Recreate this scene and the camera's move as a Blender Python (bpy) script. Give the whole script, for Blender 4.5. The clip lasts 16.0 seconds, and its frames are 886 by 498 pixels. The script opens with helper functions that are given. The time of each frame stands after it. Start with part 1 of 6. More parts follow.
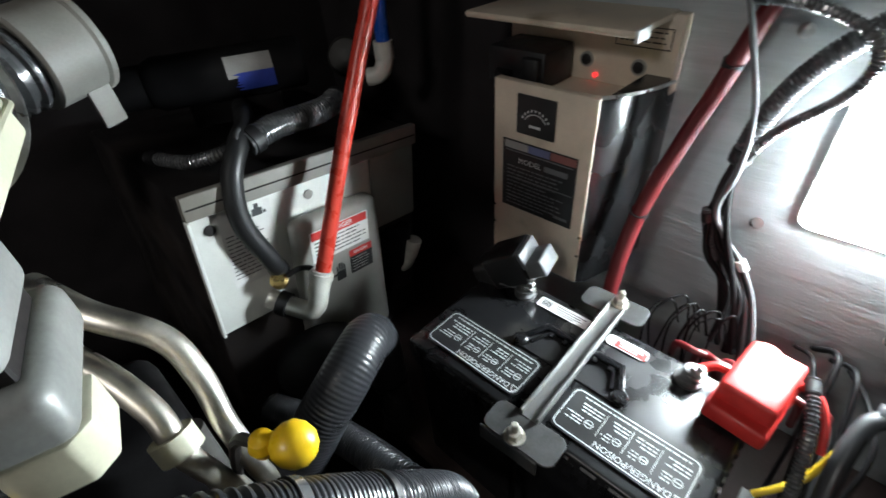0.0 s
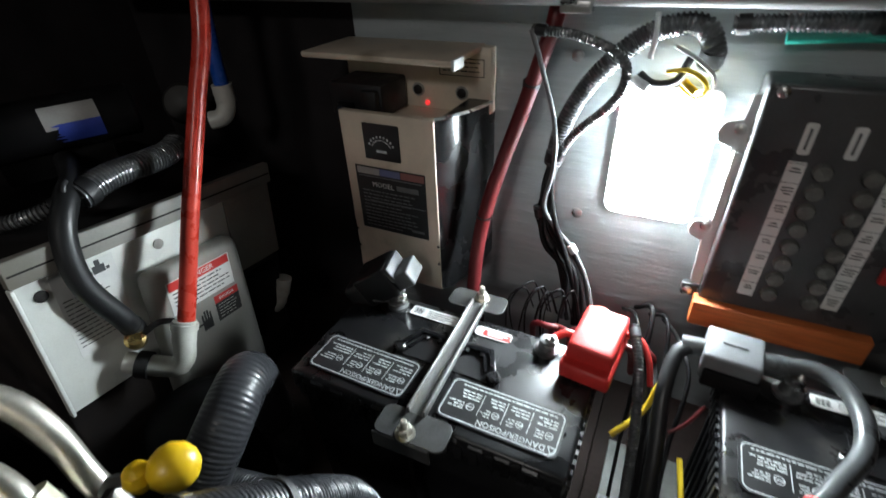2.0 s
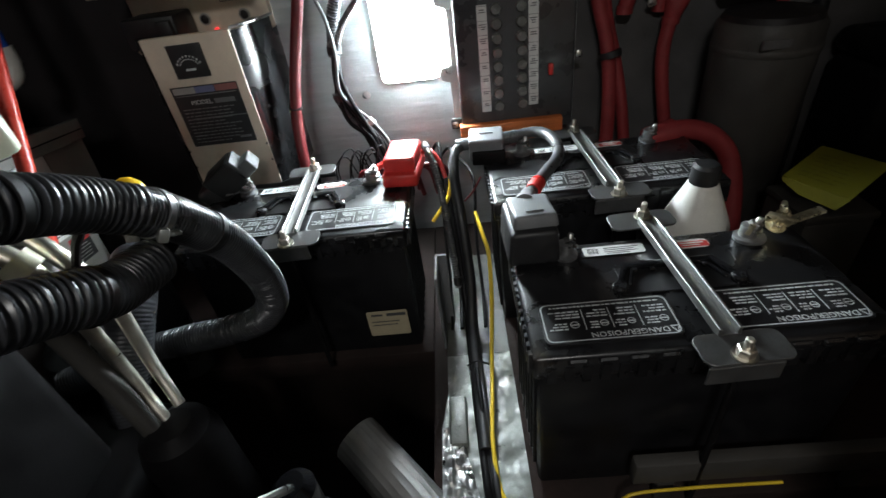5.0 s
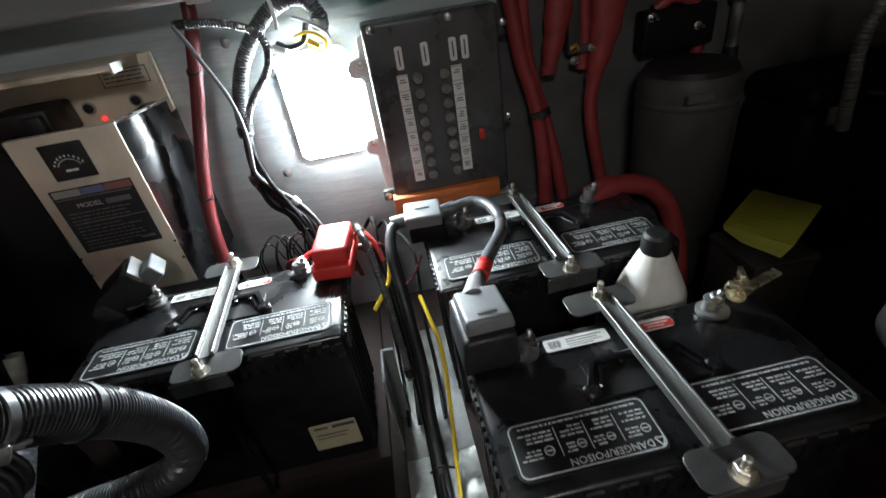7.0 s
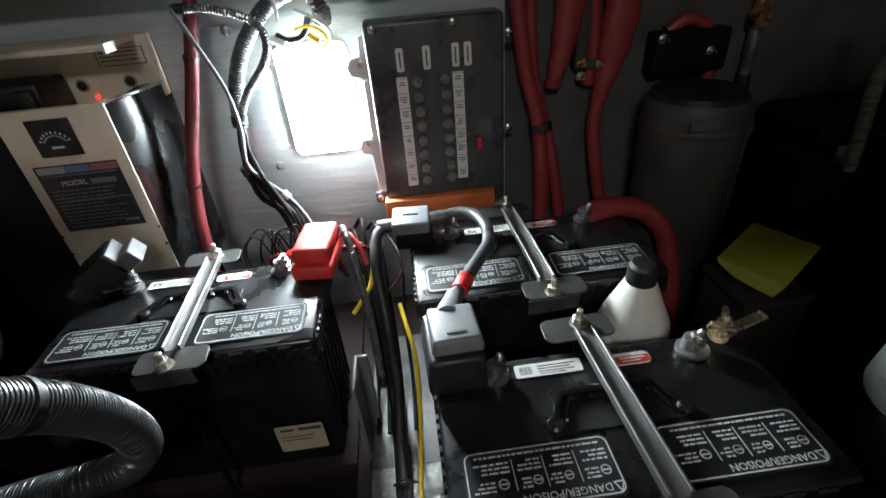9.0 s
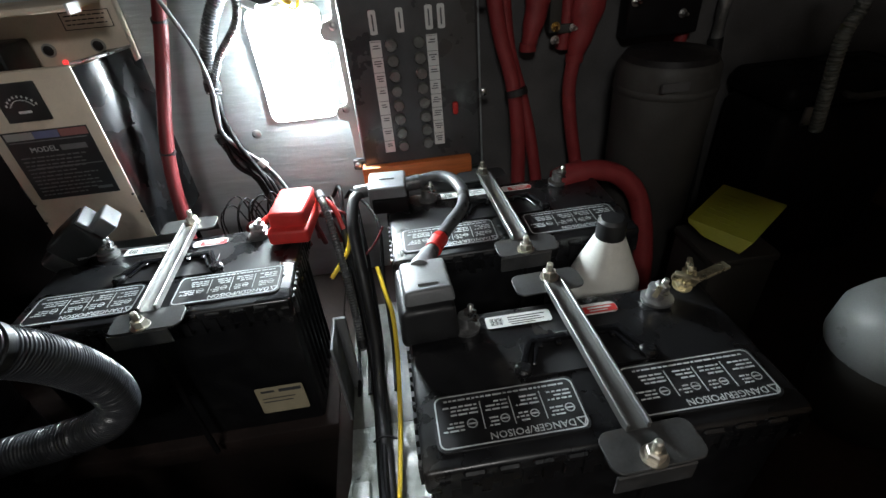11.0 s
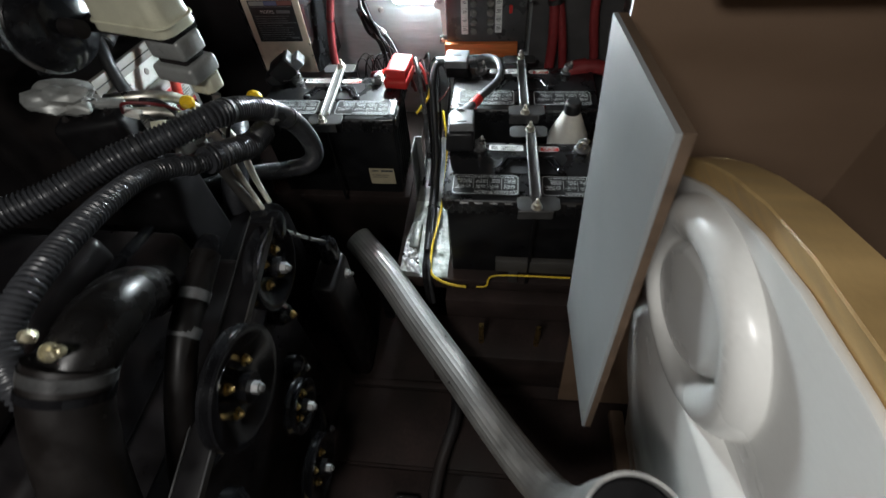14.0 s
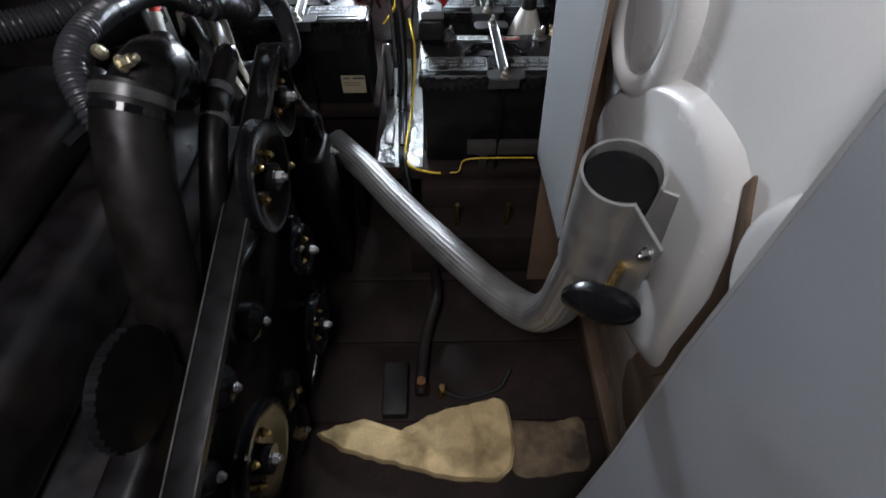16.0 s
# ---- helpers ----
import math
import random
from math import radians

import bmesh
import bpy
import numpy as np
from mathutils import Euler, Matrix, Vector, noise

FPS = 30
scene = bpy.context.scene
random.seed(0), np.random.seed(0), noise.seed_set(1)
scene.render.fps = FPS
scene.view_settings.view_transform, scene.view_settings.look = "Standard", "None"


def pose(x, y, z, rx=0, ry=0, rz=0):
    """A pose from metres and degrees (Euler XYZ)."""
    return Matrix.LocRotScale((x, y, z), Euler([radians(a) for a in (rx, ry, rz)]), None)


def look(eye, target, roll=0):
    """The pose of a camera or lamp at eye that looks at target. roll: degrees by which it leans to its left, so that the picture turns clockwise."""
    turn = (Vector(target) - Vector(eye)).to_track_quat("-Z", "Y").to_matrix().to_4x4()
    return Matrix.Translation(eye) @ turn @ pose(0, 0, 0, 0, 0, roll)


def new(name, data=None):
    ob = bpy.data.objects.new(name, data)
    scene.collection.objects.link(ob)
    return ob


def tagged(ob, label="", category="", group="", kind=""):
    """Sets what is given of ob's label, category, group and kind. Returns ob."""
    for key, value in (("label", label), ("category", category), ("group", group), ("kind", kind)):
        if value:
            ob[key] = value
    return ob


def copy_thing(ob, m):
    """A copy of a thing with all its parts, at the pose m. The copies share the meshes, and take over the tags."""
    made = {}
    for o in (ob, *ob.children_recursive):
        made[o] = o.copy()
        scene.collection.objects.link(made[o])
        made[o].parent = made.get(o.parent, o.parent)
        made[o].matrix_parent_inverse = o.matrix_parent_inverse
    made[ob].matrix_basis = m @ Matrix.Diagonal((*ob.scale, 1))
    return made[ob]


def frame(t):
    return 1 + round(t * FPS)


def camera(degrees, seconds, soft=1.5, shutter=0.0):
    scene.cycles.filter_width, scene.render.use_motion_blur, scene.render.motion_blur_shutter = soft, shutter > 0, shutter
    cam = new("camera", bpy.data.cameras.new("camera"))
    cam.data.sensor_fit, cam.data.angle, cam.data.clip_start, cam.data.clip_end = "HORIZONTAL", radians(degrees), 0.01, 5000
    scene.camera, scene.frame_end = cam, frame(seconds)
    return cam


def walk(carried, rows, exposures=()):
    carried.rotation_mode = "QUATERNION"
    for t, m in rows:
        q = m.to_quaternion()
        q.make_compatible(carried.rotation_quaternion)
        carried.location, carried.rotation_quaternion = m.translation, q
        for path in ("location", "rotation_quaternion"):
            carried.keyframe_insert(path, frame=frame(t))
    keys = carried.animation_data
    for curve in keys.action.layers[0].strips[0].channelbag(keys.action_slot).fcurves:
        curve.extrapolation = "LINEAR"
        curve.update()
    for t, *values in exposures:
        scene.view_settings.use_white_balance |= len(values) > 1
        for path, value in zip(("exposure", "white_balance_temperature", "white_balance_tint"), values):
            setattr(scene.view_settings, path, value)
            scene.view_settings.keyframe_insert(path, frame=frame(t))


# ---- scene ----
cam = camera(86.9, 16.0, shutter=0.5)
EXPOSURES = [(0.0, 0.44, 6500, 10), (1.8, 0.05, 6500, 10), (3.3, 0.02, 6500, 10), (4.5, 0.28, 6500, 10), (7.0, 0.46, 6500, 10), (12.5, 0.52, 6500, 10), (13.1, 0.54, 6500, 10), (13.8, 0.46, 6500, 10), (15.0, 0.47, 6320, 13), (16.0, 0.44, 6200, 17)]
PATH = [
    (0, (-0.02, -0.231, 0.662), (-1.164, 0.864, -0.561), -4.6),
    (0.5, (0.0, -0.247, 0.662), (-1.022, 0.994, -0.527), -2.9),
    (1, (-0.007, -0.242, 0.672), (-0.948, 1.103, -0.47), -2.6),
    (1.5, (-0.005, -0.24, 0.676), (-0.863, 1.175, -0.446), -2.1),
    (2, (0.018, -0.26, 0.659), (-0.751, 1.213, -0.454), -2.7),
    (2.5, (0.027, -0.33, 0.614), (-0.67, 1.178, -0.5), -4.6),
    (3, (0.042, -0.404, 0.578), (-0.527, 1.14, -0.56), -5.3),
    (3.5, (0.05, -0.449, 0.574), (-0.41, 1.121, -0.576), -6.0),
    (4, (0.054, -0.494, 0.579), (-0.285, 1.092, -0.591), -7.0),
    (4.5, (0.074, -0.526, 0.585), (-0.14, 1.075, -0.594), -7.7),
    (4.7, (0.08, -0.537, 0.583), (-0.094, 1.071, -0.593), -7.8),
    (6.8, (0.105, -0.452, 0.604), (0.23, 1.21, -0.502), -9.4),
    (7, (0.102, -0.437, 0.61), (0.234, 1.237, -0.478), -9.4),
    (7.5, (0.097, -0.424, 0.617), (0.234, 1.26, -0.453), -9.2),
    (8, (0.096, -0.42, 0.615), (0.187, 1.27, -0.449), -8.0),
    (8.5, (0.114, -0.417, 0.62), (0.197, 1.27, -0.45), -6.2),
    (9, (0.135, -0.42, 0.614), (0.241, 1.251, -0.48), -5.0),
    (9.5, (0.131, -0.445, 0.592), (0.267, 1.193, -0.547), -6.0),
    (10, (0.138, -0.45, 0.584), (0.291, 1.175, -0.571), -5.6),
    (10.2, (0.142, -0.445, 0.586), (0.302, 1.181, -0.568), -5.6),
    (12.3, (0.152, -0.464, 0.613), (0.162, 1.17, -0.54), -1.2),
    (12.5, (0.154, -0.488, 0.631), (0.092, 1.094, -0.592), -1.9),
    (13, (0.18, -0.612, 0.728), (0.033, 0.882, -0.594), -3.9),
    (13.2, (0.192, -0.68, 0.778), (-0.014, 0.766, -0.589), -5.1),
    (13.5, (0.198, -0.748, 0.848), (-0.031, 0.638, -0.576), -6.9),
    (13.8, (0.223, -0.832, 0.879), (-0.006, 0.477, -0.616), -5.8),
    (14, (0.233, -0.863, 0.878), (0.023, 0.358, -0.692), -5.4),
    (14.2, (0.242, -0.898, 0.867), (0.042, 0.341, -0.691), -5.8),
    (14.5, (0.23, -0.932, 0.858), (0.069, 0.333, -0.684), -5.1),
    (15, (0.222, -1.021, 0.849), (0.13, 0.224, -0.712), -1.6),
    (15.3, (0.203, -1.063, 0.801), (0.142, 0.203, -0.746), -0.8),
    (15.5, (0.191, -1.084, 0.788), (0.177, 0.184, -0.759), -0.2),
    (16, (0.168, -1.134, 0.781), (0.192, 0.103, -0.79), 0.3),
]
walk(cam, [(t, look(eye, target, roll)) for t, eye, target, roll in PATH], EXPOSURES)

# ---------------------------------------------------------------- light
world = bpy.data.worlds.new("cabin_light")
scene.world = world
world.use_nodes = True
wn = world.node_tree.nodes["Background"]
wn.inputs[0].default_value = (0.86, 0.92, 1.0, 1)
wn.inputs[1].default_value = 0.25

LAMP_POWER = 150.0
# unseen overhead fill light, added to brighten the lid and the floor
fill_light = bpy.data.lights.new("overhead_fill", "AREA")
fill_light.shape, fill_light.size, fill_light.size_y = "RECTANGLE", 0.30, 0.30
fill_light.energy, fill_light.color = 7.2, (1.0, 0.985, 0.95)
fill_ob = new("overhead_fill", fill_light)
fill_ob.matrix_basis = pose(-0.04, -1.35, 1.31)


# ---------------------------------------------------------------- materials
def material(name, colour, rough=0.5, metal=0.0, spot=0.25, size=40.0, grain=400.0, bump=0.1, dirt=None, dirt_at=0.62,
             rough_spread=0.15, stretch=(1, 1, 1), coat=0.0, emission=None, gloss=0.5):
    """A surface with a base colour that varies at two scales, uneven gloss, fine relief and, if given, dirt."""
    m = bpy.data.materials.new(name)
    m.use_nodes = True
    nt = m.node_tree
    n, link = nt.nodes, nt.links.new
    b = n["Principled BSDF"]
    co = n.new("ShaderNodeTexCoord")
    mp = n.new("ShaderNodeMapping")
    mp.inputs["Scale"].default_value = stretch
    link(co.outputs["Object"], mp.inputs["Vector"])
    big = n.new("ShaderNodeTexNoise")
    big.inputs["Scale"].default_value, big.inputs["Detail"].default_value = size, 6
    fine = n.new("ShaderNodeTexNoise")
    fine.inputs["Scale"].default_value, fine.inputs["Detail"].default_value = grain, 4
    for t in (big, fine):
        link(mp.outputs[0], t.inputs["Vector"])
    mix = n.new("ShaderNodeMath")
    mix.operation = "MULTIPLY_ADD"
    link(fine.outputs["Fac"], mix.inputs[0])
    mix.inputs[1].default_value = 0.35
    link(big.outputs["Fac"], mix.inputs[2])
    ramp = n.new("ShaderNodeMapRange")
    ramp.inputs["From Min"].default_value, ramp.inputs["From Max"].default_value = 0.45, 0.9
    ramp.inputs["To Min"].default_value, ramp.inputs["To Max"].default_value = 1 - spot, 1 + spot
    link(mix.outputs[0], ramp.inputs["Value"])
    tone = n.new("ShaderNodeVectorMath")
    tone.operation = "SCALE"
    tone.inputs[0].default_value = colour
    link(ramp.outputs[0], tone.inputs["Scale"])
    out = tone.outputs[0]
    if dirt:
        st = n.new("ShaderNodeTexNoise")
        st.inputs["Scale"].default_value, st.inputs["Detail"].default_value = size * 0.6, 8
        link(co.outputs["Object"], st.inputs["Vector"])
        mr = n.new("ShaderNodeMapRange")
        mr.inputs["From Min"].default_value, mr.inputs["From Max"].default_value = dirt_at - 0.12, dirt_at + 0.12
        link(st.outputs["Fac"], mr.inputs["Value"])
        dm = n.new("ShaderNodeMix")
        dm.data_type = "RGBA"
        link(mr.outputs[0], dm.inputs[0])
        link(out, dm.inputs[6])
        dm.inputs[7].default_value = (*dirt, 1)
        out = dm.outputs[2]
    link(out, b.inputs["Base Color"])
    rr = n.new("ShaderNodeMapRange")
    rr.inputs["From Min"].default_value, rr.inputs["From Max"].default_value = 0.3, 0.7
    rr.inputs["To Min"].default_value, rr.inputs["To Max"].default_value = max(0.03, rough - rough_spread), min(1, rough + rough_spread)
    link(big.outputs["Fac"], rr.inputs["Value"])
    link(rr.outputs[0], b.inputs["Roughness"])
    b.inputs["Metallic"].default_value = metal
    b.inputs["Specular IOR Level"].default_value = gloss
    b.inputs["Coat Weight"].default_value = coat
    if bump:
        bp = n.new("ShaderNodeBump")
        bp.inputs["Strength"].default_value, bp.inputs["Distance"].default_value = bump, 0.002
        link(mix.outputs[0], bp.inputs["Height"])
        link(bp.outputs[0], b.inputs["Normal"])
    if emission:
        b.inputs["Emission Color"].default_value, b.inputs["Emission Strength"].default_value = (*emission[:3], 1), emission[3]
    return m


M = dict(
    case=material("battery_case", (0.007, 0.007, 0.008), 0.42, gloss=0.35, bump=0.12, size=25, dirt=(0.03, 0.027, 0.025), dirt_at=0.74),
    lid=material("battery_lid", (0.011, 0.011, 0.012), 0.31, bump=0.1, size=30, dirt=(0.06, 0.055, 0.05), dirt_at=0.7),
    plate=material("label_black", (0.012, 0.012, 0.013), 0.45, bump=0.05),
    ink=material("label_white_ink", (0.56, 0.58, 0.58), 0.40, bump=0.04, size=60, dirt=(0.25, 0.24, 0.22), dirt_at=0.66),
    paper=material("sticker_paper", (0.72, 0.72, 0.70), 0.55, spot=0.06, bump=0.04),
    redlabel=material("sticker_red", (0.55, 0.035, 0.03), 0.5, spot=0.1, bump=0.04),
    oldpaper=material("sticker_old", (0.42, 0.36, 0.24), 0.6, spot=0.12, bump=0.04),
    steel=material("zinc_steel", (0.55, 0.55, 0.54), 0.34, metal=1.0, spot=0.2, bump=0.08, dirt=(0.16, 0.13, 0.1), dirt_at=0.7),
    holdbar=material("hold_down_bar", (0.20, 0.20, 0.195), 0.48, metal=0.75, spot=0.2, bump=0.08, size=40, stretch=(1, 0.2, 1), dirt=(0.18, 0.17, 0.15), dirt_at=0.68),
    holder=material("hold_down_steel", (0.07, 0.07, 0.07), 0.42, metal=0.4, spot=0.3, bump=0.1, dirt=(0.06, 0.05, 0.04), dirt_at=0.66),
    lead=material("lead_terminal", (0.30, 0.30, 0.30), 0.45, metal=0.8, spot=0.3, bump=0.15, size=80),
    brass=material("brass", (0.56, 0.40, 0.16), 0.32, metal=1.0, spot=0.25, bump=0.08, size=90),
    palebrass=material("pale_brass", (0.66, 0.60, 0.42), 0.36, metal=0.85, spot=0.3, bump=0.15, size=90, dirt=(0.30, 0.26, 0.16), dirt_at=0.62),
    hoserib=material("ribbed_hose", (0.034, 0.035, 0.039), 0.30, bump=0.04, size=12, spot=0.2, rough_spread=0.05, dirt=(0.06, 0.055, 0.05), dirt_at=0.74),
    oldrub=material("old_brown_black_rubber", (0.0085, 0.0068, 0.0062), 0.42, gloss=0.35, bump=0.08, size=30, spot=0.3),
    oldgloss=material("worn_gloss_black", (0.0075, 0.0068, 0.0066), 0.27, gloss=0.22, bump=0.12, size=40, spot=0.4),
    blackrub=material("black_rubber", (0.014, 0.014, 0.015), 0.5, bump=0.1, size=50),
    conduit=material("black_conduit", (0.085, 0.087, 0.090), 0.24, coat=0.5, bump=0.05, size=40, spot=0.3),
    greyrub=material("grey_cover_rubber", (0.065, 0.068, 0.070), 0.36, bump=0.1, size=40, dirt=(0.15, 0.14, 0.13), dirt_at=0.7),
    redrub=material("red_cover", (0.60, 0.035, 0.03), 0.42, bump=0.08, size=40, spot=0.15),
    redcable=material("red_cable", (0.115, 0.009, 0.011), 0.45, bump=0.08, size=50, spot=0.2),
    redpipe=material("red_pex", (0.62, 0.055, 0.035), 0.30, bump=0.04, size=50, spot=0.1),
    bluepipe=material("blue_pex", (0.02, 0.10, 0.48), 0.32, bump=0.04, size=50, spot=0.1),
    yellow=material("yellow_plastic", (0.80, 0.50, 0.015), 0.35, bump=0.04, size=60, spot=0.1),
    yellowwire=material("yellow_wire", (0.75, 0.52, 0.03), 0.45, bump=0.04, spot=0.1),
    white=material("white_plastic", (0.62, 0.61, 0.56), 0.42, bump=0.05, size=30, spot=0.1, dirt=(0.34, 0.30, 0.24), dirt_at=0.72),
    whitecable=material("grey_cable", (0.42, 0.42, 0.42), 0.45, bump=0.04, spot=0.12),
    cream=material("cream_enamel", (0.70, 0.60, 0.48), 0.5, bump=0.06, size=22, spot=0.1, dirt=(0.27, 0.20, 0.12), dirt_at=0.72),
    chargerside=material("charger_side_black", (0.012, 0.012, 0.013), 0.24, bump=0.008, size=20),
    heater=material("white_enamel", (0.76, 0.77, 0.73), 0.36, bump=0.04, size=14, spot=0.08, dirt=(0.3, 0.28, 0.24), dirt_at=0.74),
    heatergrey=material("grey_enamel", (0.30, 0.29, 0.265), 0.5, bump=0.06, size=14, spot=0.16, dirt=(0.18, 0.16, 0.13), dirt_at=0.66),
    darkmetal=material("dark_painted_steel", (0.014, 0.012, 0.012), 0.5, gloss=0.3, bump=0.12, size=18, spot=0.4, dirt=(0.028, 0.022, 0.02), dirt_at=0.6),
    engine=material("engine_black", (0.006, 0.005, 0.0055), 0.40, gloss=0.3, bump=0.2, size=22, spot=0.5, dirt=(0.018, 0.013, 0.012), dirt_at=0.62),
    enginegloss=material("engine_gloss_black", (0.008, 0.008, 0.009), 0.16, gloss=0.3, bump=0.06, size=22, spot=0.4),
    alu=material("aluminium", (0.46, 0.455, 0.44), 0.42, metal=0.7, spot=0.12, bump=0.05, size=30, dirt=(0.42, 0.40, 0.36), dirt_at=0.74),
    castgrey=material("cast_metal_grey", (0.33, 0.335, 0.32), 0.42, metal=0.35, spot=0.18, bump=0.12, size=30, dirt=(0.16, 0.15, 0.13), dirt_at=0.66),
    chrome=material("bright_steel_tube", (0.74, 0.70, 0.62), 0.38, metal=1.0, spot=0.2, bump=0.04, size=30, dirt=(0.3, 0.24, 0.16), dirt_at=0.68),
    greyplastic=material("grey_translucent_plastic", (0.27, 0.28, 0.27), 0.36, bump=0.05, size=18, spot=0.14),
    creamplastic=material("aged_white_plastic", (0.60, 0.58, 0.44), 0.4, bump=0.05, size=18, spot=0.12, dirt=(0.36, 0.33, 0.22), dirt_at=0.7),
    orange=material("orange_wood", (0.55, 0.15, 0.04), 0.55, bump=0.1, size=18, stretch=(1, 6, 12), spot=0.25),
    panel=material("fuse_panel_black", (0.055, 0.056, 0.058), 0.34, bump=0.04, size=25),
    fuse=material("clear_fuse", (0.15, 0.15, 0.14), 0.22, bump=0.04, size=60),
    foil=material("crumpled_foil", (0.23, 0.24, 0.225), 0.42, metal=0.5, spot=0.15, bump=0.5, size=70, grain=260),
    gapgrey=material("grey_green_paint", (0.095, 0.10, 0.088), 0.45, bump=0.2, size=30, spot=0.3, dirt=(0.04, 0.036, 0.03), dirt_at=0.6),
    floor=material("bilge_floor", (0.027, 0.018, 0.016), 0.72, gloss=0.15, bump=0.4, size=9, spot=0.45, grain=120, dirt=(0.015, 0.0115, 0.010), dirt_at=0.55),
    greyboard=material("grey_board", (0.40, 0.44, 0.45), 0.5, bump=0.9, size=9, grain=40, stretch=(1.0, 1, 9.0), spot=0.10),
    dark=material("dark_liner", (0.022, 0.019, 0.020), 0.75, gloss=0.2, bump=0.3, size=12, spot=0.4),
    hullgrey=material("dark_grey_box", (0.050, 0.047, 0.043), 0.55, gloss=0.3, bump=0.15, size=16, spot=0.25),
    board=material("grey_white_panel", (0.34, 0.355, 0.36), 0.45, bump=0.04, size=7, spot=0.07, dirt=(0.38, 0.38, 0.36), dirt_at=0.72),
    # darker than board: the shade on the side panel is in its colour
    shadedboard=material("shaded_side_panel", (0.21, 0.22, 0.235), 0.55, bump=0.05, size=7, spot=0.10, dirt=(0.13, 0.125, 0.12), dirt_at=0.66),
    gel=material("white_gelcoat", (0.75, 0.745, 0.72), 0.20, bump=0.03, size=6, spot=0.06, dirt=(0.52, 0.46, 0.36), dirt_at=0.7),
    ply=material("plywood_edge", (0.50, 0.33, 0.14), 0.55, bump=0.15, size=16, stretch=(1, 1, 9), spot=0.2),
    brownwood=material("brown_wood", (0.13, 0.085, 0.055), 0.6, bump=0.2, size=10, stretch=(1, 1, 6), spot=0.3),
    foam=material("yellow_foam", (0.62, 0.47, 0.24), 0.85, bump=0.6, size=22, grain=300, spot=0.25, dirt=(0.2, 0.14, 0.06), dirt_at=0.62),
    darkfoam=material("dark_foam", (0.20, 0.145, 0.085), 0.9, bump=0.6, size=26, grain=300, spot=0.4, dirt=(0.05, 0.036, 0.026), dirt_at=0.5),
    copper=material("copper", (0.50, 0.24, 0.12), 0.35, metal=1.0, spot=0.3, bump=0.1),
    card=material("yellow_card", (0.22, 0.20, 0.016), 0.6, bump=0.05, spot=0.08),
    cardprint=material("card_print", (0.17, 0.145, 0.012), 0.6, bump=0.03, spot=0.2),
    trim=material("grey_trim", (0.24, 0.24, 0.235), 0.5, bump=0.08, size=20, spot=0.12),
    teal=material("teal_sleeve", (0.03, 0.36, 0.28), 0.45, bump=0.05),
    lamp=material("lamp_diffuser", (0.9, 0.9, 0.9), 0.4, bump=0, emission=(0.84, 0.955, 1.0, LAMP_POWER)),
    lampframe=material("lamp_housing", (0.70, 0.71, 0.70), 0.4, bump=0.03, spot=0.05),
    led=material("red_led", (0.8, 0.05, 0.05), 0.3, bump=0, emission=(1.0, 0.05, 0.05, 0.9)),
    dullred=material("label_faded_red", (0.26, 0.10, 0.09), 0.5, bump=0.04, spot=0.12),
    dullblue=material("label_faded_blue", (0.14, 0.16, 0.30), 0.5, bump=0.04, spot=0.12),
    dullwhite=material("label_faded_dim_white", (0.36, 0.35, 0.33), 0.5, bump=0.04, spot=0.12),
    # paler version of dark, with the haze round the lamp put into its colour
    liner=material("dark_liner_hazed", (0.080, 0.077, 0.077), 0.7, bump=0.3, size=12, spot=0.35, gloss=0.3),
    # lighter than greyrub: lamplight on the cover tops is in this colour
    capgrey=material("grey_rubber_cap", (0.15, 0.155, 0.16), 0.42, bump=0.1, size=40, spot=0.15),
    darkred=material("dark_red_cable", (0.25, 0.030, 0.032), 0.5, bump=0.08, size=50, spot=0.2),
    wireblack=material("wire_black", (0.008, 0.0075, 0.008), 0.45, bump=0.05, gloss=0.1),
    beige=material("beige_board", (0.24, 0.205, 0.165), 0.5, bump=0.08, size=6, spot=0.1),
    tan=material("tan_wood", (0.18, 0.118, 0.078), 0.5, bump=0.08, size=5, stretch=(1, 1, 3), spot=0.12),
    bluelabel=material("blue_label", (0.03, 0.06, 0.36), 0.5, bump=0.04),
)


# ---------------------------------------------------------------- shape helpers
def thing(name, m, label, category, group="", kind=""):
    ob = new(name)
    ob.matrix_basis = m
    return tagged(ob, label, category, group, kind)


def part(name, bm, mat, parent, label="", smooth=True, kind=""):
    me = bpy.data.meshes.new(name)
    bmesh.ops.recalc_face_normals(bm, faces=bm.faces)
    if smooth:
        for f in bm.faces:
            f.smooth = True
        for e in bm.edges:
            if len(e.link_faces) == 2 and e.calc_face_angle(0) > 0.6:
                e.smooth = False
    bm.to_mesh(me)
    bm.free()
    me.materials.append(M[mat])
    ob = new(name, me)
    ob.parent = parent
    return tagged(ob, label, kind=kind)


def solid(name, bm, mat, label, category, group="", kind="", smooth=True):
    ob = part(name, bm, mat, None, "", smooth)
    return tagged(ob, label, category, group, kind)


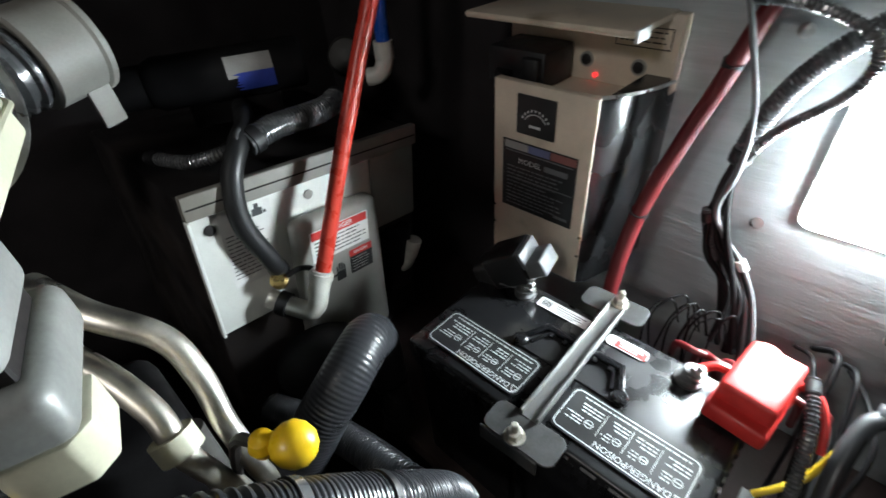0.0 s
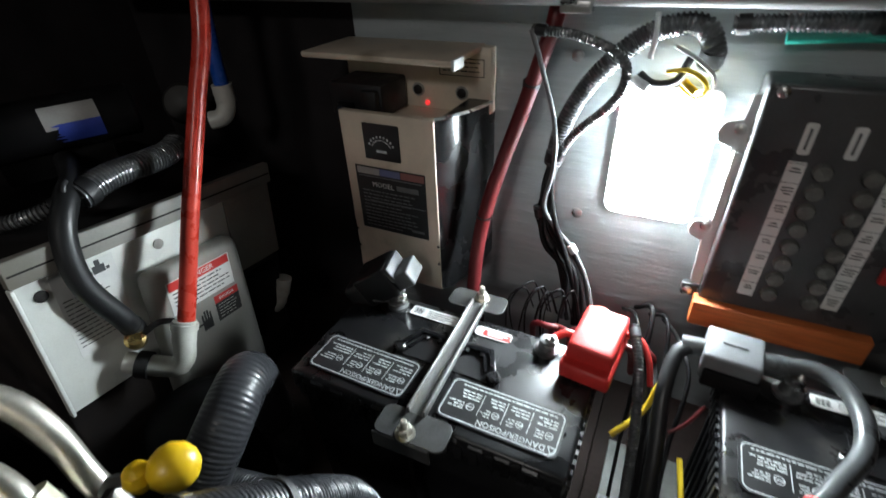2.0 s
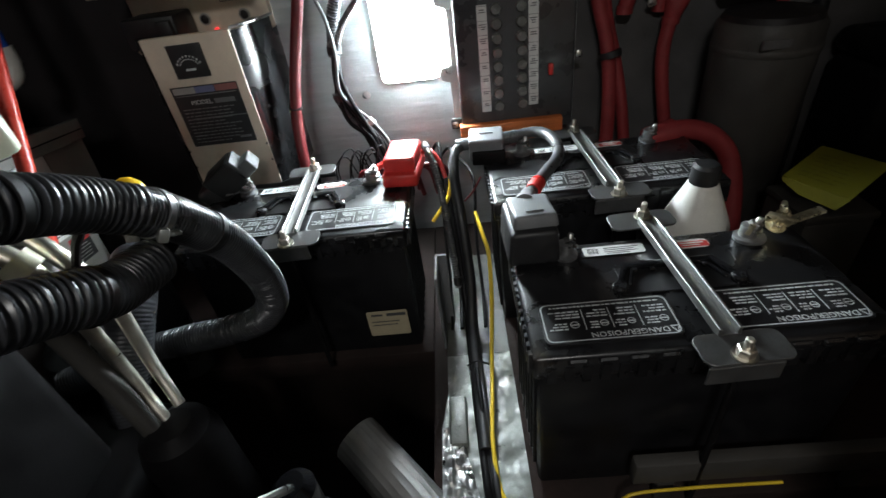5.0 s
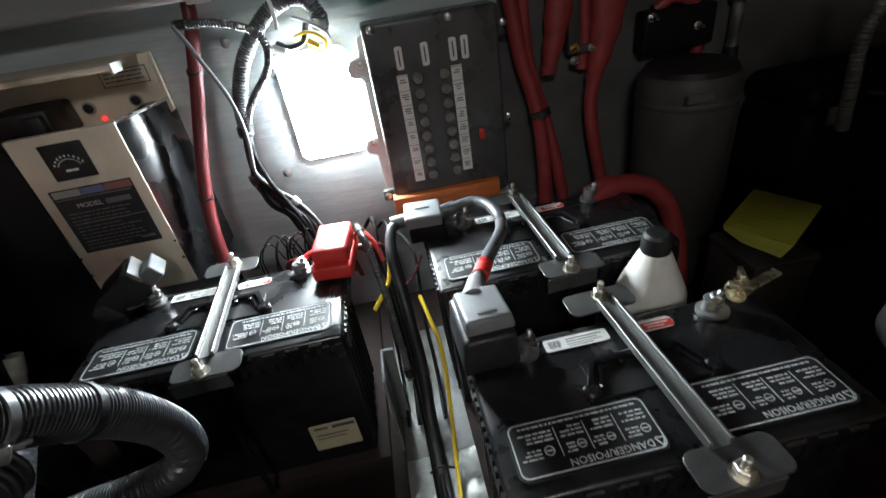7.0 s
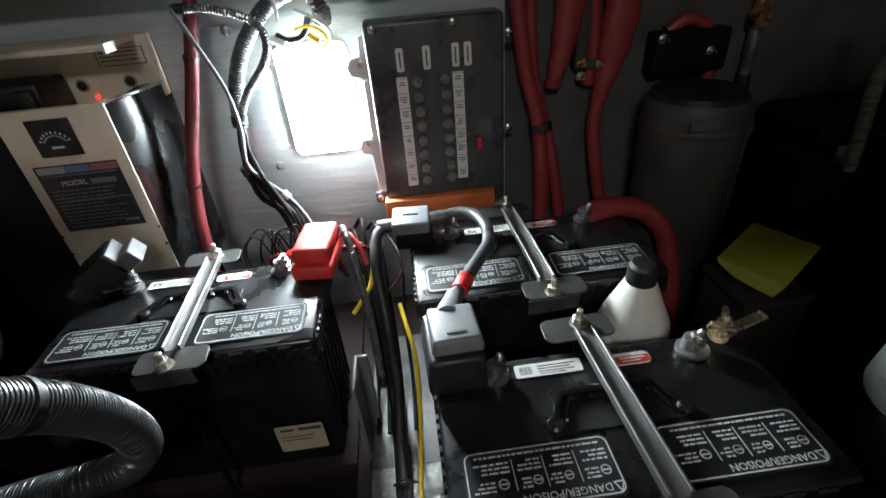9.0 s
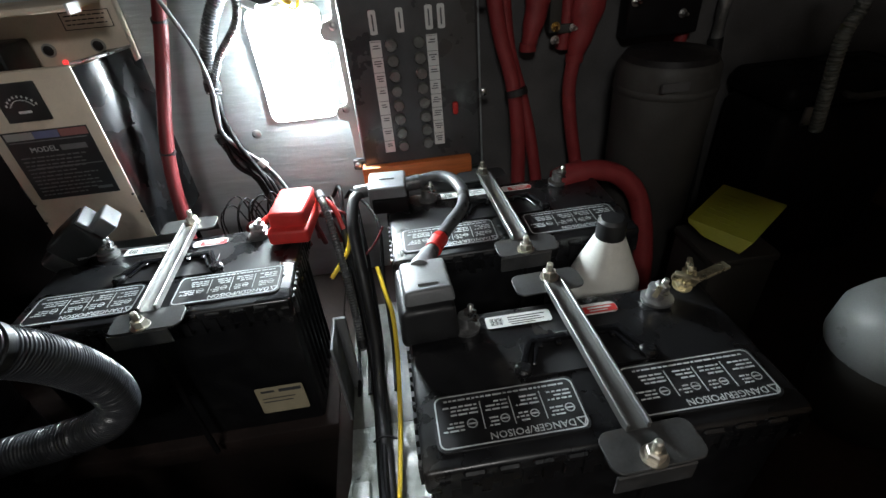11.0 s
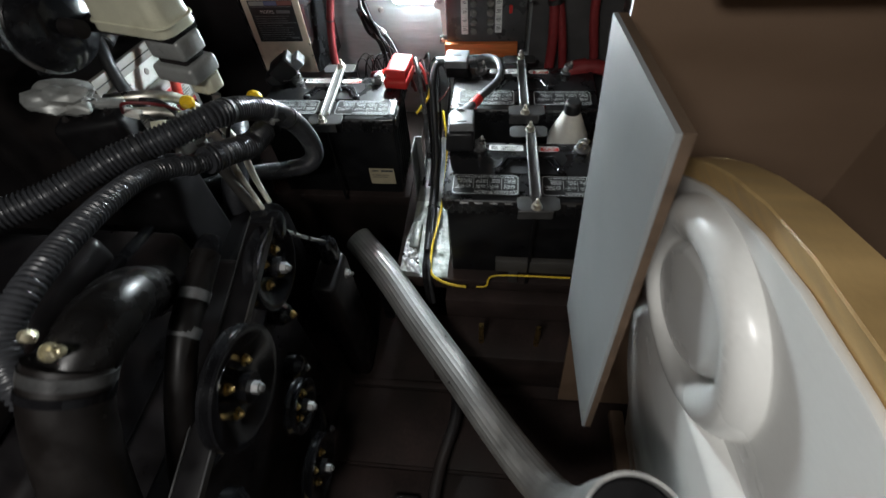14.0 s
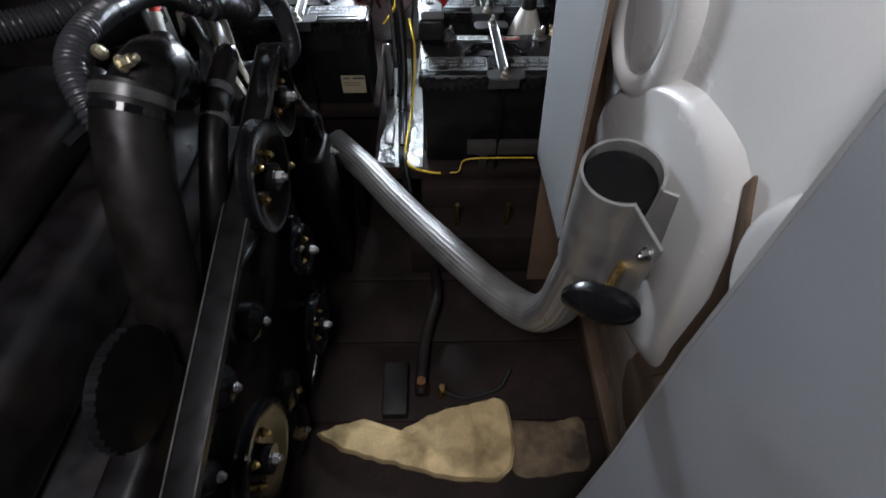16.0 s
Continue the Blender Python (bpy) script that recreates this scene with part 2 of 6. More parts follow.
def box(x0, x1, y0, y1, z0, z1, bevel=0.0, seg=2, bm=None, m=None):
    bm = bm or bmesh.new()
    vs = bmesh.ops.create_cube(bm, size=1)["verts"]
    bmesh.ops.scale(bm, vec=(x1 - x0, y1 - y0, z1 - z0), verts=vs)
    bmesh.ops.translate(bm, vec=((x0 + x1) / 2, (y0 + y1) / 2, (z0 + z1) / 2), verts=vs)
    if bevel:
        es = list({e for v in vs for e in v.link_edges})
        r = bmesh.ops.bevel(bm, geom=es, offset=bevel, segments=seg, profile=0.5, affect="EDGES", clamp_overlap=True)
        vs = list({v for f in r["faces"] for v in f.verts} | {v for v in vs if v.is_valid})
    if m is not None:
        bmesh.ops.transform(bm, matrix=m, verts=[v for v in vs if v.is_valid])
    return bm


def prism(outline, z0, z1, bevel=0.0, seg=2, m=None):
    """An upright prism over an outline of (x, y)."""
    bm = bmesh.new()
    f = bm.faces.new([bm.verts.new((x, y, z0)) for x, y in outline])
    up = bmesh.ops.extrude_face_region(bm, geom=[f])["geom"]
    bmesh.ops.translate(bm, vec=(0, 0, z1 - z0), verts=[v for v in up if isinstance(v, bmesh.types.BMVert)])
    if bevel:
        bmesh.ops.bevel(bm, geom=list(bm.edges), offset=bevel, segments=seg, profile=0.5, affect="EDGES", clamp_overlap=True)
    if m is not None:
        bmesh.ops.transform(bm, matrix=m, verts=list(bm.verts))
    return bm


def rounded(w, h, r, n=6):
    """The outline of a rectangle with round corners."""
    pts = []
    for cx, cy, a in ((w / 2 - r, h / 2 - r, 0), (-w / 2 + r, h / 2 - r, 90), (-w / 2 + r, -h / 2 + r, 180), (w / 2 - r, -h / 2 + r, 270)):
        pts += [(cx + r * math.cos(radians(a + 90 * k / n)), cy + r * math.sin(radians(a + 90 * k / n))) for k in range(n + 1)]
    return pts


def lathe(profile, seg=28, m=None, bm=None):
    """Turn a profile of (radius, z) round the z axis."""
    bm = bm or bmesh.new()
    rings = []
    for r, z in profile:
        rings.append([bm.verts.new((max(r, 1e-5) * math.cos(2 * math.pi * k / seg), max(r, 1e-5) * math.sin(2 * math.pi * k / seg), z)) for k in range(seg)])
    for a, b in zip(rings, rings[1:]):
        for k in range(seg):
            bm.faces.new((a[k], a[(k + 1) % seg], b[(k + 1) % seg], b[k]))
    bm.faces.new(rings[0])
    bm.faces.new(rings[-1])
    if m is not None:
        bmesh.ops.transform(bm, matrix=m, verts=[v for r in rings for v in r])
    return bm


def glide(points, step):
    """Points at even steps on a smooth line through the points given."""
    p = [Vector(q) for q in points]
    p = [2 * p[0] - p[1], *p, 2 * p[-1] - p[-2]]
    out = []
    for a, b, c, d in zip(p, p[1:], p[2:], p[3:]):
        n = max(2, int((c - b).length / step))
        for k in range(n):
            t = k / n
            out.append(0.5 * (2 * b + (c - a) * t + (2 * a - 5 * b + 4 * c - d) * t * t + (3 * b - a - 3 * c + d) * t * t * t))
    return [*out, p[-2]]


def hose(points, radius, step=0.006, seg=16, pitch=0.0, depth=0.0, caps=True, taper=None, bm=None):
    """A tube along a smooth line; with a pitch it is ribbed, each rib as deep as given."""
    if pitch:
        step = pitch / 6
    line = glide(points, step)
    if pitch:
        far, run = 0.0, []
        for a, b in zip(line, line[1:]):
            run.append(far)
            far += (b - a).length
        run.append(far)
    bm = bm or bmesh.new()
    side = Vector((0, 0, 1)).cross(line[1] - line[0])
    side = side.normalized() if side.length > 1e-5 else Vector((1, 0, 0))
    rings = []
    for i, c in enumerate(line):
        t = (line[min(i + 1, len(line) - 1)] - line[max(i - 1, 0)]).normalized()
        side = (side - t * side.dot(t)).normalized()
        other = t.cross(side)
        r = radius if taper is None else radius + (taper - radius) * i / (len(line) - 1)
        if pitch:
            s = run[i] / pitch % 1
            r -= depth * (1 if s > 0.55 else 0 if s < 0.4 else (s - 0.4) / 0.15) if s < 0.9 else depth * (1 - (s - 0.9) / 0.1)
        rings.append([bm.verts.new(c + r * (math.cos(2 * math.pi * k / seg) * side + math.sin(2 * math.pi * k / seg) * other)) for k in range(seg)])
    for a, b in zip(rings, rings[1:]):
        for k in range(seg):
            bm.faces.new((a[k], a[(k + 1) % seg], b[(k + 1) % seg], b[k]))
    if caps:
        bm.faces.new(rings[0])
        bm.faces.new(rings[-1])
    return bm


def hexbolt(r=0.008, h=0.007, rod=0.0045, up=0.012, m=None):
    """A nut on a washer with the end of its rod."""
    bm = lathe([(r * 1.35, 0), (r * 1.35, 0.0015), (r * 1.1, 0.0016)], 20)
    lathe([(r, 0.0016), (r, h), (r * 0.85, h + 0.001)], 6, bm=bm)
    lathe([(rod, 0.001), (rod, h + up), (rod * 0.7, h + up + 0.0015)], 12, bm=bm)
    if m is not None:
        bmesh.ops.transform(bm, matrix=m, verts=list(bm.verts))
    return bm


def letters(name, words, size, m, mat, parent, thick=0.0002):
    """Raised lettering in the built-in font, as a mesh."""
    cu = bpy.data.curves.new(name, "FONT")
    cu.body, cu.size, cu.extrude, cu.align_x, cu.align_y = words, size, thick, "CENTER", "CENTER"
    cu.resolution_u = 2
    tmp = new(name, cu)
    bpy.context.view_layer.update()
    me = bpy.data.meshes.new_from_object(tmp.evaluated_get(bpy.context.evaluated_depsgraph_get()))
    bpy.data.objects.remove(tmp)
    me.transform(m)
    me.materials.clear()
    me.materials.append(M[mat])
    ob = new(name, me)
    ob.parent = parent
    return ob


def bars(rows, m, depth=0.0003):
    """Plain bars (x, y, width, height) in one flat layer, for print too small to read."""
    bm = bmesh.new()
    for x, y, w, h in rows:
        box(x - w / 2, x + w / 2, y - h / 2, y + h / 2, 0, depth, bm=bm)
    bmesh.ops.transform(bm, matrix=m, verts=list(bm.verts))
    return bm


def print_rows(rng, x0, x1, y0, y1, pitch, h, gap=0.25):
    """Lines of broken bars that fill a field like small print."""
    rows, y = [], y1 - pitch / 2
    while y > y0:
        x = x0
        end = x1 - rng.random() * (x1 - x0) * gap
        while x < end:
            w = min(rng.uniform(0.6, 2.2) * pitch, end - x)
            if w > 0.3 * pitch:
                rows.append((x + w / 2, y, w, h))
            x += w + 0.35 * pitch
        y -= pitch
    return rows

# ---------------------------------------------------------------- the compartment
WALL_Y = 0.365
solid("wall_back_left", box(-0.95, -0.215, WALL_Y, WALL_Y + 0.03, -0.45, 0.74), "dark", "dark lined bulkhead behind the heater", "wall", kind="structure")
# same bulkhead as the left part, lightened in colour for the lamp's haze
solid("wall_back", box(-0.215, 1.25, WALL_Y, WALL_Y + 0.03, -0.45, 0.74), "liner", "dark bulkhead behind the batteries, paler for the lamp's haze", "wall", kind="structure")
solid("wall_board", box(-0.436, 0.31, WALL_Y - 0.006, WALL_Y - 0.001, -0.02, 0.592, 0.001), "greyboard", "grey board with a pressed wood grain on the bulkhead", "wall panel", kind="structure")
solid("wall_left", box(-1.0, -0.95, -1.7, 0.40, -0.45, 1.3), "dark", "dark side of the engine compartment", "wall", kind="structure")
solid("wall_right", box(1.2, 1.25, -1.7, 0.365, -0.45, 1.3), "tan", "brown wooden side of the compartment", "wall", kind="structure")
solid("wall_front", box(-0.95, 1.2, -1.75, -1.70, -0.45, 1.3), "dark", "unseen dark wall added to close the front", "wall", kind="structure")
solid("floor", box(-0.95, 1.2, -1.7, WALL_Y, -0.29, -0.25), "floor", "dirty brown floor of the engine compartment", "floor", kind="structure")
solid("floor_shelf_a", box(-0.95, 0.012, -0.012, WALL_Y, -0.035, 0.0, 0.004), "floor", "dark brown shelf under the battery by the heater", "shelf", kind="structure")
solid("floor_shelf_b", box(0.012, 1.2, -0.268, WALL_Y, -0.035, 0.0, 0.004), "floor", "dark brown shelf under the pair of batteries", "shelf", kind="structure")
solid("floor_riser_a", box(-0.95, 0.03, 0.02, 0.05, -0.25, -0.035), "floor", "dark brown riser under a battery shelf", "riser", kind="structure")
solid("floor_riser_b", box(0.13, 1.2, -0.30, -0.262, -0.25, -0.035, 0.004), "floor", "dark brown riser under a battery shelf", "riser", kind="structure")
solid("floor_step", box(0.10, 1.2, -0.405, -0.30, -0.25, -0.10, 0.006), "floor", "dark brown step in front of the battery shelf", "step", kind="structure")
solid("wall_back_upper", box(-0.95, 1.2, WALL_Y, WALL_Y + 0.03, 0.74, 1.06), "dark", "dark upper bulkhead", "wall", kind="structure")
# unseen ceiling, added to block light over the batteries and bounce it elsewhere
solid("ceiling", box(-0.95, 1.2, -0.12, WALL_Y, 1.02, 1.06), "dark", "unseen dark ceiling added over the batteries", "ceiling", kind="structure")
# invented opening in the ceiling, below the added fill light
FILL_GAP = (-0.29, 0.21, -1.60, -1.10)
for x0, x1, y0, y1 in ((-0.95, FILL_GAP[0], -1.70, -0.12), (FILL_GAP[1], 1.2, -1.70, -0.12), (FILL_GAP[0], FILL_GAP[1], -1.70, FILL_GAP[2]), (FILL_GAP[0], FILL_GAP[1], FILL_GAP[3], -0.12)):
    solid("ceiling_deck", box(x0, x1, y0, y1, 1.30, 1.34), "trim", "unseen pale ceiling added to bounce light, with an opening", "ceiling", kind="structure")
solid("ceiling_step", box(-0.95, 1.2, -0.12, -0.09, 1.06, 1.34), "dark", "unseen dark step added to close the ceiling", "ceiling", kind="structure")
solid("trim_beam", box(-0.90, 1.15, 0.285, 0.366, 0.592, 0.70, 0.010, 3), "trim", "grey beam under the deck with a rounded lower edge", "beam", kind="structure")


# ---------------------------------------------------------------- batteries
def battery():
    rng = random.Random(4)
    ob = thing("battery", pose(0, 0, 0), "black deep-cycle battery with two printed warning plates", "battery", "batteries")
    L, W, H = 0.165, 0.0865, 0.24
    bm = box(-L + 0.006, L - 0.006, -W + 0.006, W - 0.006, 0, H - 0.030, 0.006)
    for v in bm.verts:
        if v.co.z < 0.05:
            v.co.x *= 0.985
            v.co.y *= 0.97
    part("case", bm, "case", ob)
    part("lid", box(-L, L, -W, W, H - 0.032, H - 0.0012, 0.005, 3), "lid", ob)
    # the row of teeth under the rim
    bm = bmesh.new()
    for s in (-1, 1):
        k = -W + 0.012
        while k < W - 0.008:
            box(s * L - 0.003, s * L + 0.003, k, k + 0.006, H - 0.034, H - 0.007, bm=bm)
            k += 0.0115
        k = -L + 0.012
        while k < L - 0.008:
            box(k, k + 0.009, s * W - 0.0025, s * W + 0.0025, H - 0.034, H - 0.013, bm=bm)
            k += 0.017
    part("rim_ribs", bm, "lid", ob, "row of small teeth under the rim", kind="stuff")
    # the upright ribs on the ends of the case
    for s in (-1, 1):
        for k in range(7):
            y = -0.06 + 0.02 * k
            part("case_rib", box(s * (L - 0.0065) - 0.003, s * (L - 0.0065) + 0.003, y - 0.002, y + 0.002, 0.02, H - 0.04, 0.001, 1), "case", ob)
    for s in (-1, 1):
        cx, cy = s * 0.0855, -0.0435
        plate = part("warning_plate", prism(rounded(0.130, 0.0555, 0.008), H - 0.0012, H + 0.0006, m=pose(cx, cy, 0)), "plate", ob, "black plate with white print", smooth=False)
        bm = bmesh.new()
        outer, inner = rounded(0.126, 0.0515, 0.007), rounded(0.1235, 0.049, 0.006)
        n = len(outer)
        vo = [bm.verts.new((x + cx, y + cy, H + 0.0010)) for x, y in outer]
        vi = [bm.verts.new((x + cx, y + cy, H + 0.0010)) for x, y in inner]
        for k in range(n):
            bm.faces.new((vo[k], vo[(k + 1) % n], vi[(k + 1) % n], vi[k]))
        part("plate_border", bm, "ink", plate, "white border line", smooth=False)
        turn = pose(cx, cy, H + 0.0007, 0, 0, 180)
        letters("plate_lettering", "DANGER/POISON", 0.0092, turn @ pose(-0.016, 0.0190, 0), "ink", plate)
        rows = [(-0.0585, 0.0160, 0.0085, 0.0011)]
        for x0, x1 in ((-0.058, -0.034), (-0.028, -0.006), (-0.001, 0.020), (0.026, 0.057)):
            rows += print_rows(rng, x0, x1, -0.0165, -0.0035, 0.0040, 0.0015, 0.4)
        for x0, x1 in ((-0.047, -0.033), (-0.016, -0.005), (0.010, 0.021), (0.040, 0.058)):
            rows += print_rows(rng, x0, x1, -0.0010, 0.0115, 0.0036, 0.0014, 0.4)
        rows += print_rows(rng, -0.055, 0.055, -0.0225, -0.0185, 0.0038, 0.0016, 0.05)
        rows += [(-0.0310, -0.002, 0.0008, 0.028), (-0.0035, -0.002, 0.0008, 0.028), (0.0230, -0.002, 0.0008, 0.028)]
        part("plate_print", bars(rows, turn), "ink", plate, "lines of small white print", smooth=False, kind="stuff")
        for sx in (-1, 1):
            part("warning_triangle", bars([(0, 0, 0.0010, 0.0092)], turn @ pose(-0.0585 + sx * 0.0021, 0.0198, 0, 0, 0, sx * 27)), "ink", plate, "side of a white warning triangle", smooth=False)
        for px, py, pr in ((-0.0525, 0.0050, 0.0044), (-0.0215, 0.0050, 0.0040), (0.0045, 0.0050, 0.0042), (0.0330, 0.0050, 0.0046)):
            bm = bmesh.new()
            outer = [bm.verts.new((px + pr * math.cos(a * 0.3927), py + pr * math.sin(a * 0.3927), 0.0005)) for a in range(16)]
            inner = [bm.verts.new((px + 0.78 * pr * math.cos(a * 0.3927), py + 0.78 * pr * math.sin(a * 0.3927), 0.0005)) for a in range(16)]
            for k in range(16):
                bm.faces.new((outer[k], outer[(k + 1) % 16], inner[(k + 1) % 16], inner[k]))
            box(px - 0.7 * pr, px + 0.7 * pr, py - 0.0006, py + 0.0006, 0.0002, 0.0006, bm=bm)
            bmesh.ops.transform(bm, matrix=turn, verts=list(bm.verts))
            part("warning_symbol", bm, "ink", plate, "small white warning symbol", smooth=False)
        # moulded notches in front of the plate
        for k in range(4):
            x = cx - 0.048 + 0.028 * k
            part("rim_notch", box(x, x + 0.019, -W - 0.003, -W + 0.008, H - 0.012, H - 0.004, 0.002, 1), "lid", ob)
    # carrying handle, half raised
    part("handle_recess", box(-0.056, 0.056, -0.010, 0.032, H - 0.0012, H + 0.0003), "plate", ob, smooth=False)
    grip = box(-0.046, 0.046, 0.026, 0.035, H + 0.0005, H + 0.0065, 0.002, 2)
    for s in (-1, 1):
        box(-0.0035, 0.0035, 0, 0.040, 0, 0.006, 0.0018, 2, bm=grip, m=pose(s * 0.061, -0.002, H + 0.0008, 0, 0, s * 24))
        box(-0.0022, 0.0022, 0, 0.030, 0, 0.004, 0.001, 1, bm=grip, m=pose(s * 0.050, 0.000, H + 0.0006, 0, 0, s * 22))
    for k in range(5):
        box(-0.040 + 0.0185 * k, -0.034 + 0.0185 * k, 0.020, 0.028, H + 0.0005, H + 0.005, 0.001, 1, bm=grip)
    part("handle", grip, "enginegloss", ob, "black moulded carrying handle")
    for s in (-1, 1):
        part("handle_pivot", lathe([(0.0085, 0), (0.0085, 0.005), (0.006, 0.007)], 16, pose(s * 0.061, -0.003, H)), "lid", ob)
    part("barcode_sticker", prism(rounded(0.070, 0.017, 0.003), H, H + 0.0004, m=pose(-0.047, 0.066, 0, 0, 0, 0)), "paper", ob, "white sticker with a bar code", smooth=False)
    part("barcode", bars([(-0.077 + 0.0014 * k, 0.066, 0.0009 if k % 3 else 0.0004, 0.010) for k in range(10)] + [(-0.038, 0.0700, 0.040, 0.0012), (-0.041, 0.0665, 0.034, 0.0012), (-0.039, 0.0630, 0.038, 0.0010), (-0.043, 0.0600, 0.026, 0.0010)], pose(0, 0, H + 0.0003)), "plate", ob, smooth=False)
    part("sticker", prism(rounded(0.048, 0.016, 0.006), H, H + 0.0004, m=pose(0.036, 0.064, 0)), "paper", ob, "white sticker", smooth=False)
    part("red_sticker", prism(rounded(0.036, 0.010, 0.001), H + 0.0003, H + 0.0008, m=pose(0.041, 0.0625, 0)), "redlabel", ob, "red printed sticker", smooth=False)
    part("red_sticker_print", bars([(0.041, 0.0645, 0.026, 0.0022), (0.039, 0.0605, 0.020, 0.0014)], pose(0, 0, H + 0.0007)), "paper", ob, smooth=False)
    for s in (-1, 1):
        part("terminal", lathe([(0.014, -0.001), (0.0145, 0.003), (0.012, 0.004), (0.0095, 0.005), (0.0085, 0.018), (0.0075, 0.0185)], 24, pose(s * 0.103, 0.065, H)), "lead", ob, "lead battery post")
        part("clamp_nut", hexbolt(0.0075, 0.008, 0.0035, 0.006, pose(s * 0.103 + 0.004, 0.065, H + 0.013, 12 * s, 14, 20)), "steel", ob, "zinc nut on the post")
    return ob


def hold_down():
    """A battery clamp: a channel bar, an end plate with ears at each end, and its two threaded rods."""
    ob = thing("battery_hold_down", pose(0, 0, 0), "grey steel hold-down bar bolted over a battery", "hold-down", "battery hold-downs")
    z = 0.2475
    bm = box(-0.0105, 0.0105, -0.088, 0.100, z, z + 0.003)
    for s in (-1, 1):
        box(s * 0.0090 - 0.0016, s * 0.0090 + 0.0016, -0.088, 0.100, z + 0.002, z + 0.010, 0.0008, 1, bm=bm)
    part("bar", bm, "holdbar", ob, "dull zinc channel bar")
    for s in (-1, 1):
        o = rounded(0.078, 0.036, 0.010)
        part("end_plate", prism(o, z - 0.0005, z + 0.0022, 0.0006, 1, pose(-0.004 * s, s * 0.104 + 0.002, 0)), "holder", ob, "flat dark end plate")
        part("end_flange", box(-0.034, 0.030, s * 0.1205 - 0.0015, s * 0.1205 + 0.0015, z - 0.020, z + 0.001, 0.001, 1), "holder", ob)
        rod = part("hold_down_rod", hose([(0, s * 0.1115, 0.005), (0, s * 0.1115, 0.13), (0, s * 0.1115, z + 0.020)], 0.0035, 0.02, 10), "wireblack", ob, "dark threaded rod")
        part("wing_nut", hexbolt(0.0078, 0.009, 0.0036, 0.010, pose(0, s * 0.1115, z + 0.002, 0, 0, 15)), "chrome", rod, "bright nut and washer")
    return ob


BATTERIES = {"a": (-0.164, 0.0815), "b": (0.291, 0.1235), "c": (0.300, -0.1615)}
first = battery()
first.matrix_basis = pose(*BATTERIES["a"], 0.0)
for key in "bc":
    copy_thing(first, pose(*BATTERIES[key], 0.0))
clamp = hold_down()
clamp.matrix_basis = pose(-0.159, 0.083, 0.0, 0, 0, 2)
copy_thing(clamp, pose(0.288, 0.1235, 0.0, 0, 0, 2))
copy_thing(clamp, pose(0.306, -0.158, 0.0, 0, 0, 2))
stk = thing("case_sticker", pose(-0.052, -0.0052, 0.067), "small aged paper sticker on the front of a battery", "sticker")
part("paper", prism(rounded(0.064, 0.052, 0.003), 0, 0.0006, m=pose(0, 0.0, 0, 90, 0, 0)), "oldpaper", stk, smooth=False)
part("print", bars([(0.014, 0.018, 0.030, 0.006), (-0.016, 0.018, 0.018, 0.004), (-0.004, 0.004, 0.044, 0.0018), (-0.006, -0.003, 0.040, 0.0018)], pose(0, -0.0005, 0, 90, 0, 0)), "greyrub", stk, smooth=False)

# covers of the posts and the battery cables
cap = thing("terminal_cover", pose(-0.290, 0.160, 0.270, 0, -32, 14), "black rubber terminal cover flipped up off its post", "terminal cover", "terminal covers")
part("cover", box(-0.034, 0.020, -0.026, 0.026, -0.020, 0.026, 0.004, 3), "blackrub", cap)
part("cover_back", box(-0.062, -0.030, -0.022, 0.024, -0.030, 0.018, 0.008, 3), "blackrub", cap)
# grey on these two faces stands for lamplight on the black rubber
part("cover_mouth", box(0.018, 0.026, -0.024, 0.024, 0.000, 0.024, 0.003, 2), "capgrey", cap, "rim, grey for the light on it")
part("cover_step", box(0.020, 0.046, -0.022, 0.020, -0.016, 0.008, 0.003, 3), "capgrey", cap, "step, grey for the light on it")
part("strap", box(-0.018, 0.010, -0.005, 0.005, -0.032, -0.018, 0.002, 1), "blackrub", cap)
lug = thing("cable_lug", pose(-0.267, 0.1465, 0.2475, 0, 0, 200), "flat dull metal cable lug on a battery post", "cable lug")
part("ring", lathe([(0.013, 0), (0.013, 0.003), (0.006, 0.0032)], 20), "lead", lug)
part("tongue", box(0.010, 0.034, -0.005, 0.005, 0, 0.004, 0.001, 1), "lead", lug)

red = thing("terminal_cover", pose(-0.004, 0.160, 0.2415, 0, 0, -6), "bright red rubber terminal cover beside its post", "terminal cover", "terminal covers")
part("cover", box(-0.027, 0.023, -0.040, 0.037, 0.018, 0.043, 0.005, 3), "redrub", red)
part("cover_lip", box(-0.030, 0.026, -0.052, 0.040, 0.0, 0.022, 0.005, 3), "redrub", red)
part("cover_bulge", lathe([(0.017, 0.010), (0.0175, 0.030), (0.014, 0.038), (0.005, 0.041)], 22, pose(-0.012, 0.030, 0)), "redrub", red)
part("strap", hose([(-0.026, 0.006, 0.014), (-0.040, 0.002, 0.016), (-0.052, -0.008, 0.010)], 0.005, 0.005, 10), "redrub", red)

grey = thing("terminal_cover", pose(0.130, 0.196, 0.2400, 0, 0, -4), "grey rubber terminal cover with a cable sleeve at each side", "terminal cover", "terminal covers")
bm = box(-0.028, 0.028, -0.026, 0.022, 0.004, 0.040, 0.004, 3)
for v in bm.verts:
    v.co.z += 0.10 * v.co.y
part("cover", bm, "capgrey", grey)
# black skirt stands in for the cover's shaded front
part("cover_skirt", box(-0.024, 0.030, -0.030, 0.018, -0.004, 0.020, 0.003, 2), "wireblack", grey)
part("cable_sleeve", hose([(-0.024, 0.000, 0.024), (-0.050, -0.002, 0.022)], 0.0105, 0.01, 14), "greyrub", grey)
part("cable_sleeve", hose([(0.022, 0.002, 0.026), (0.050, 0.004, 0.028)], 0.0115, 0.01, 14), "greyrub", grey)
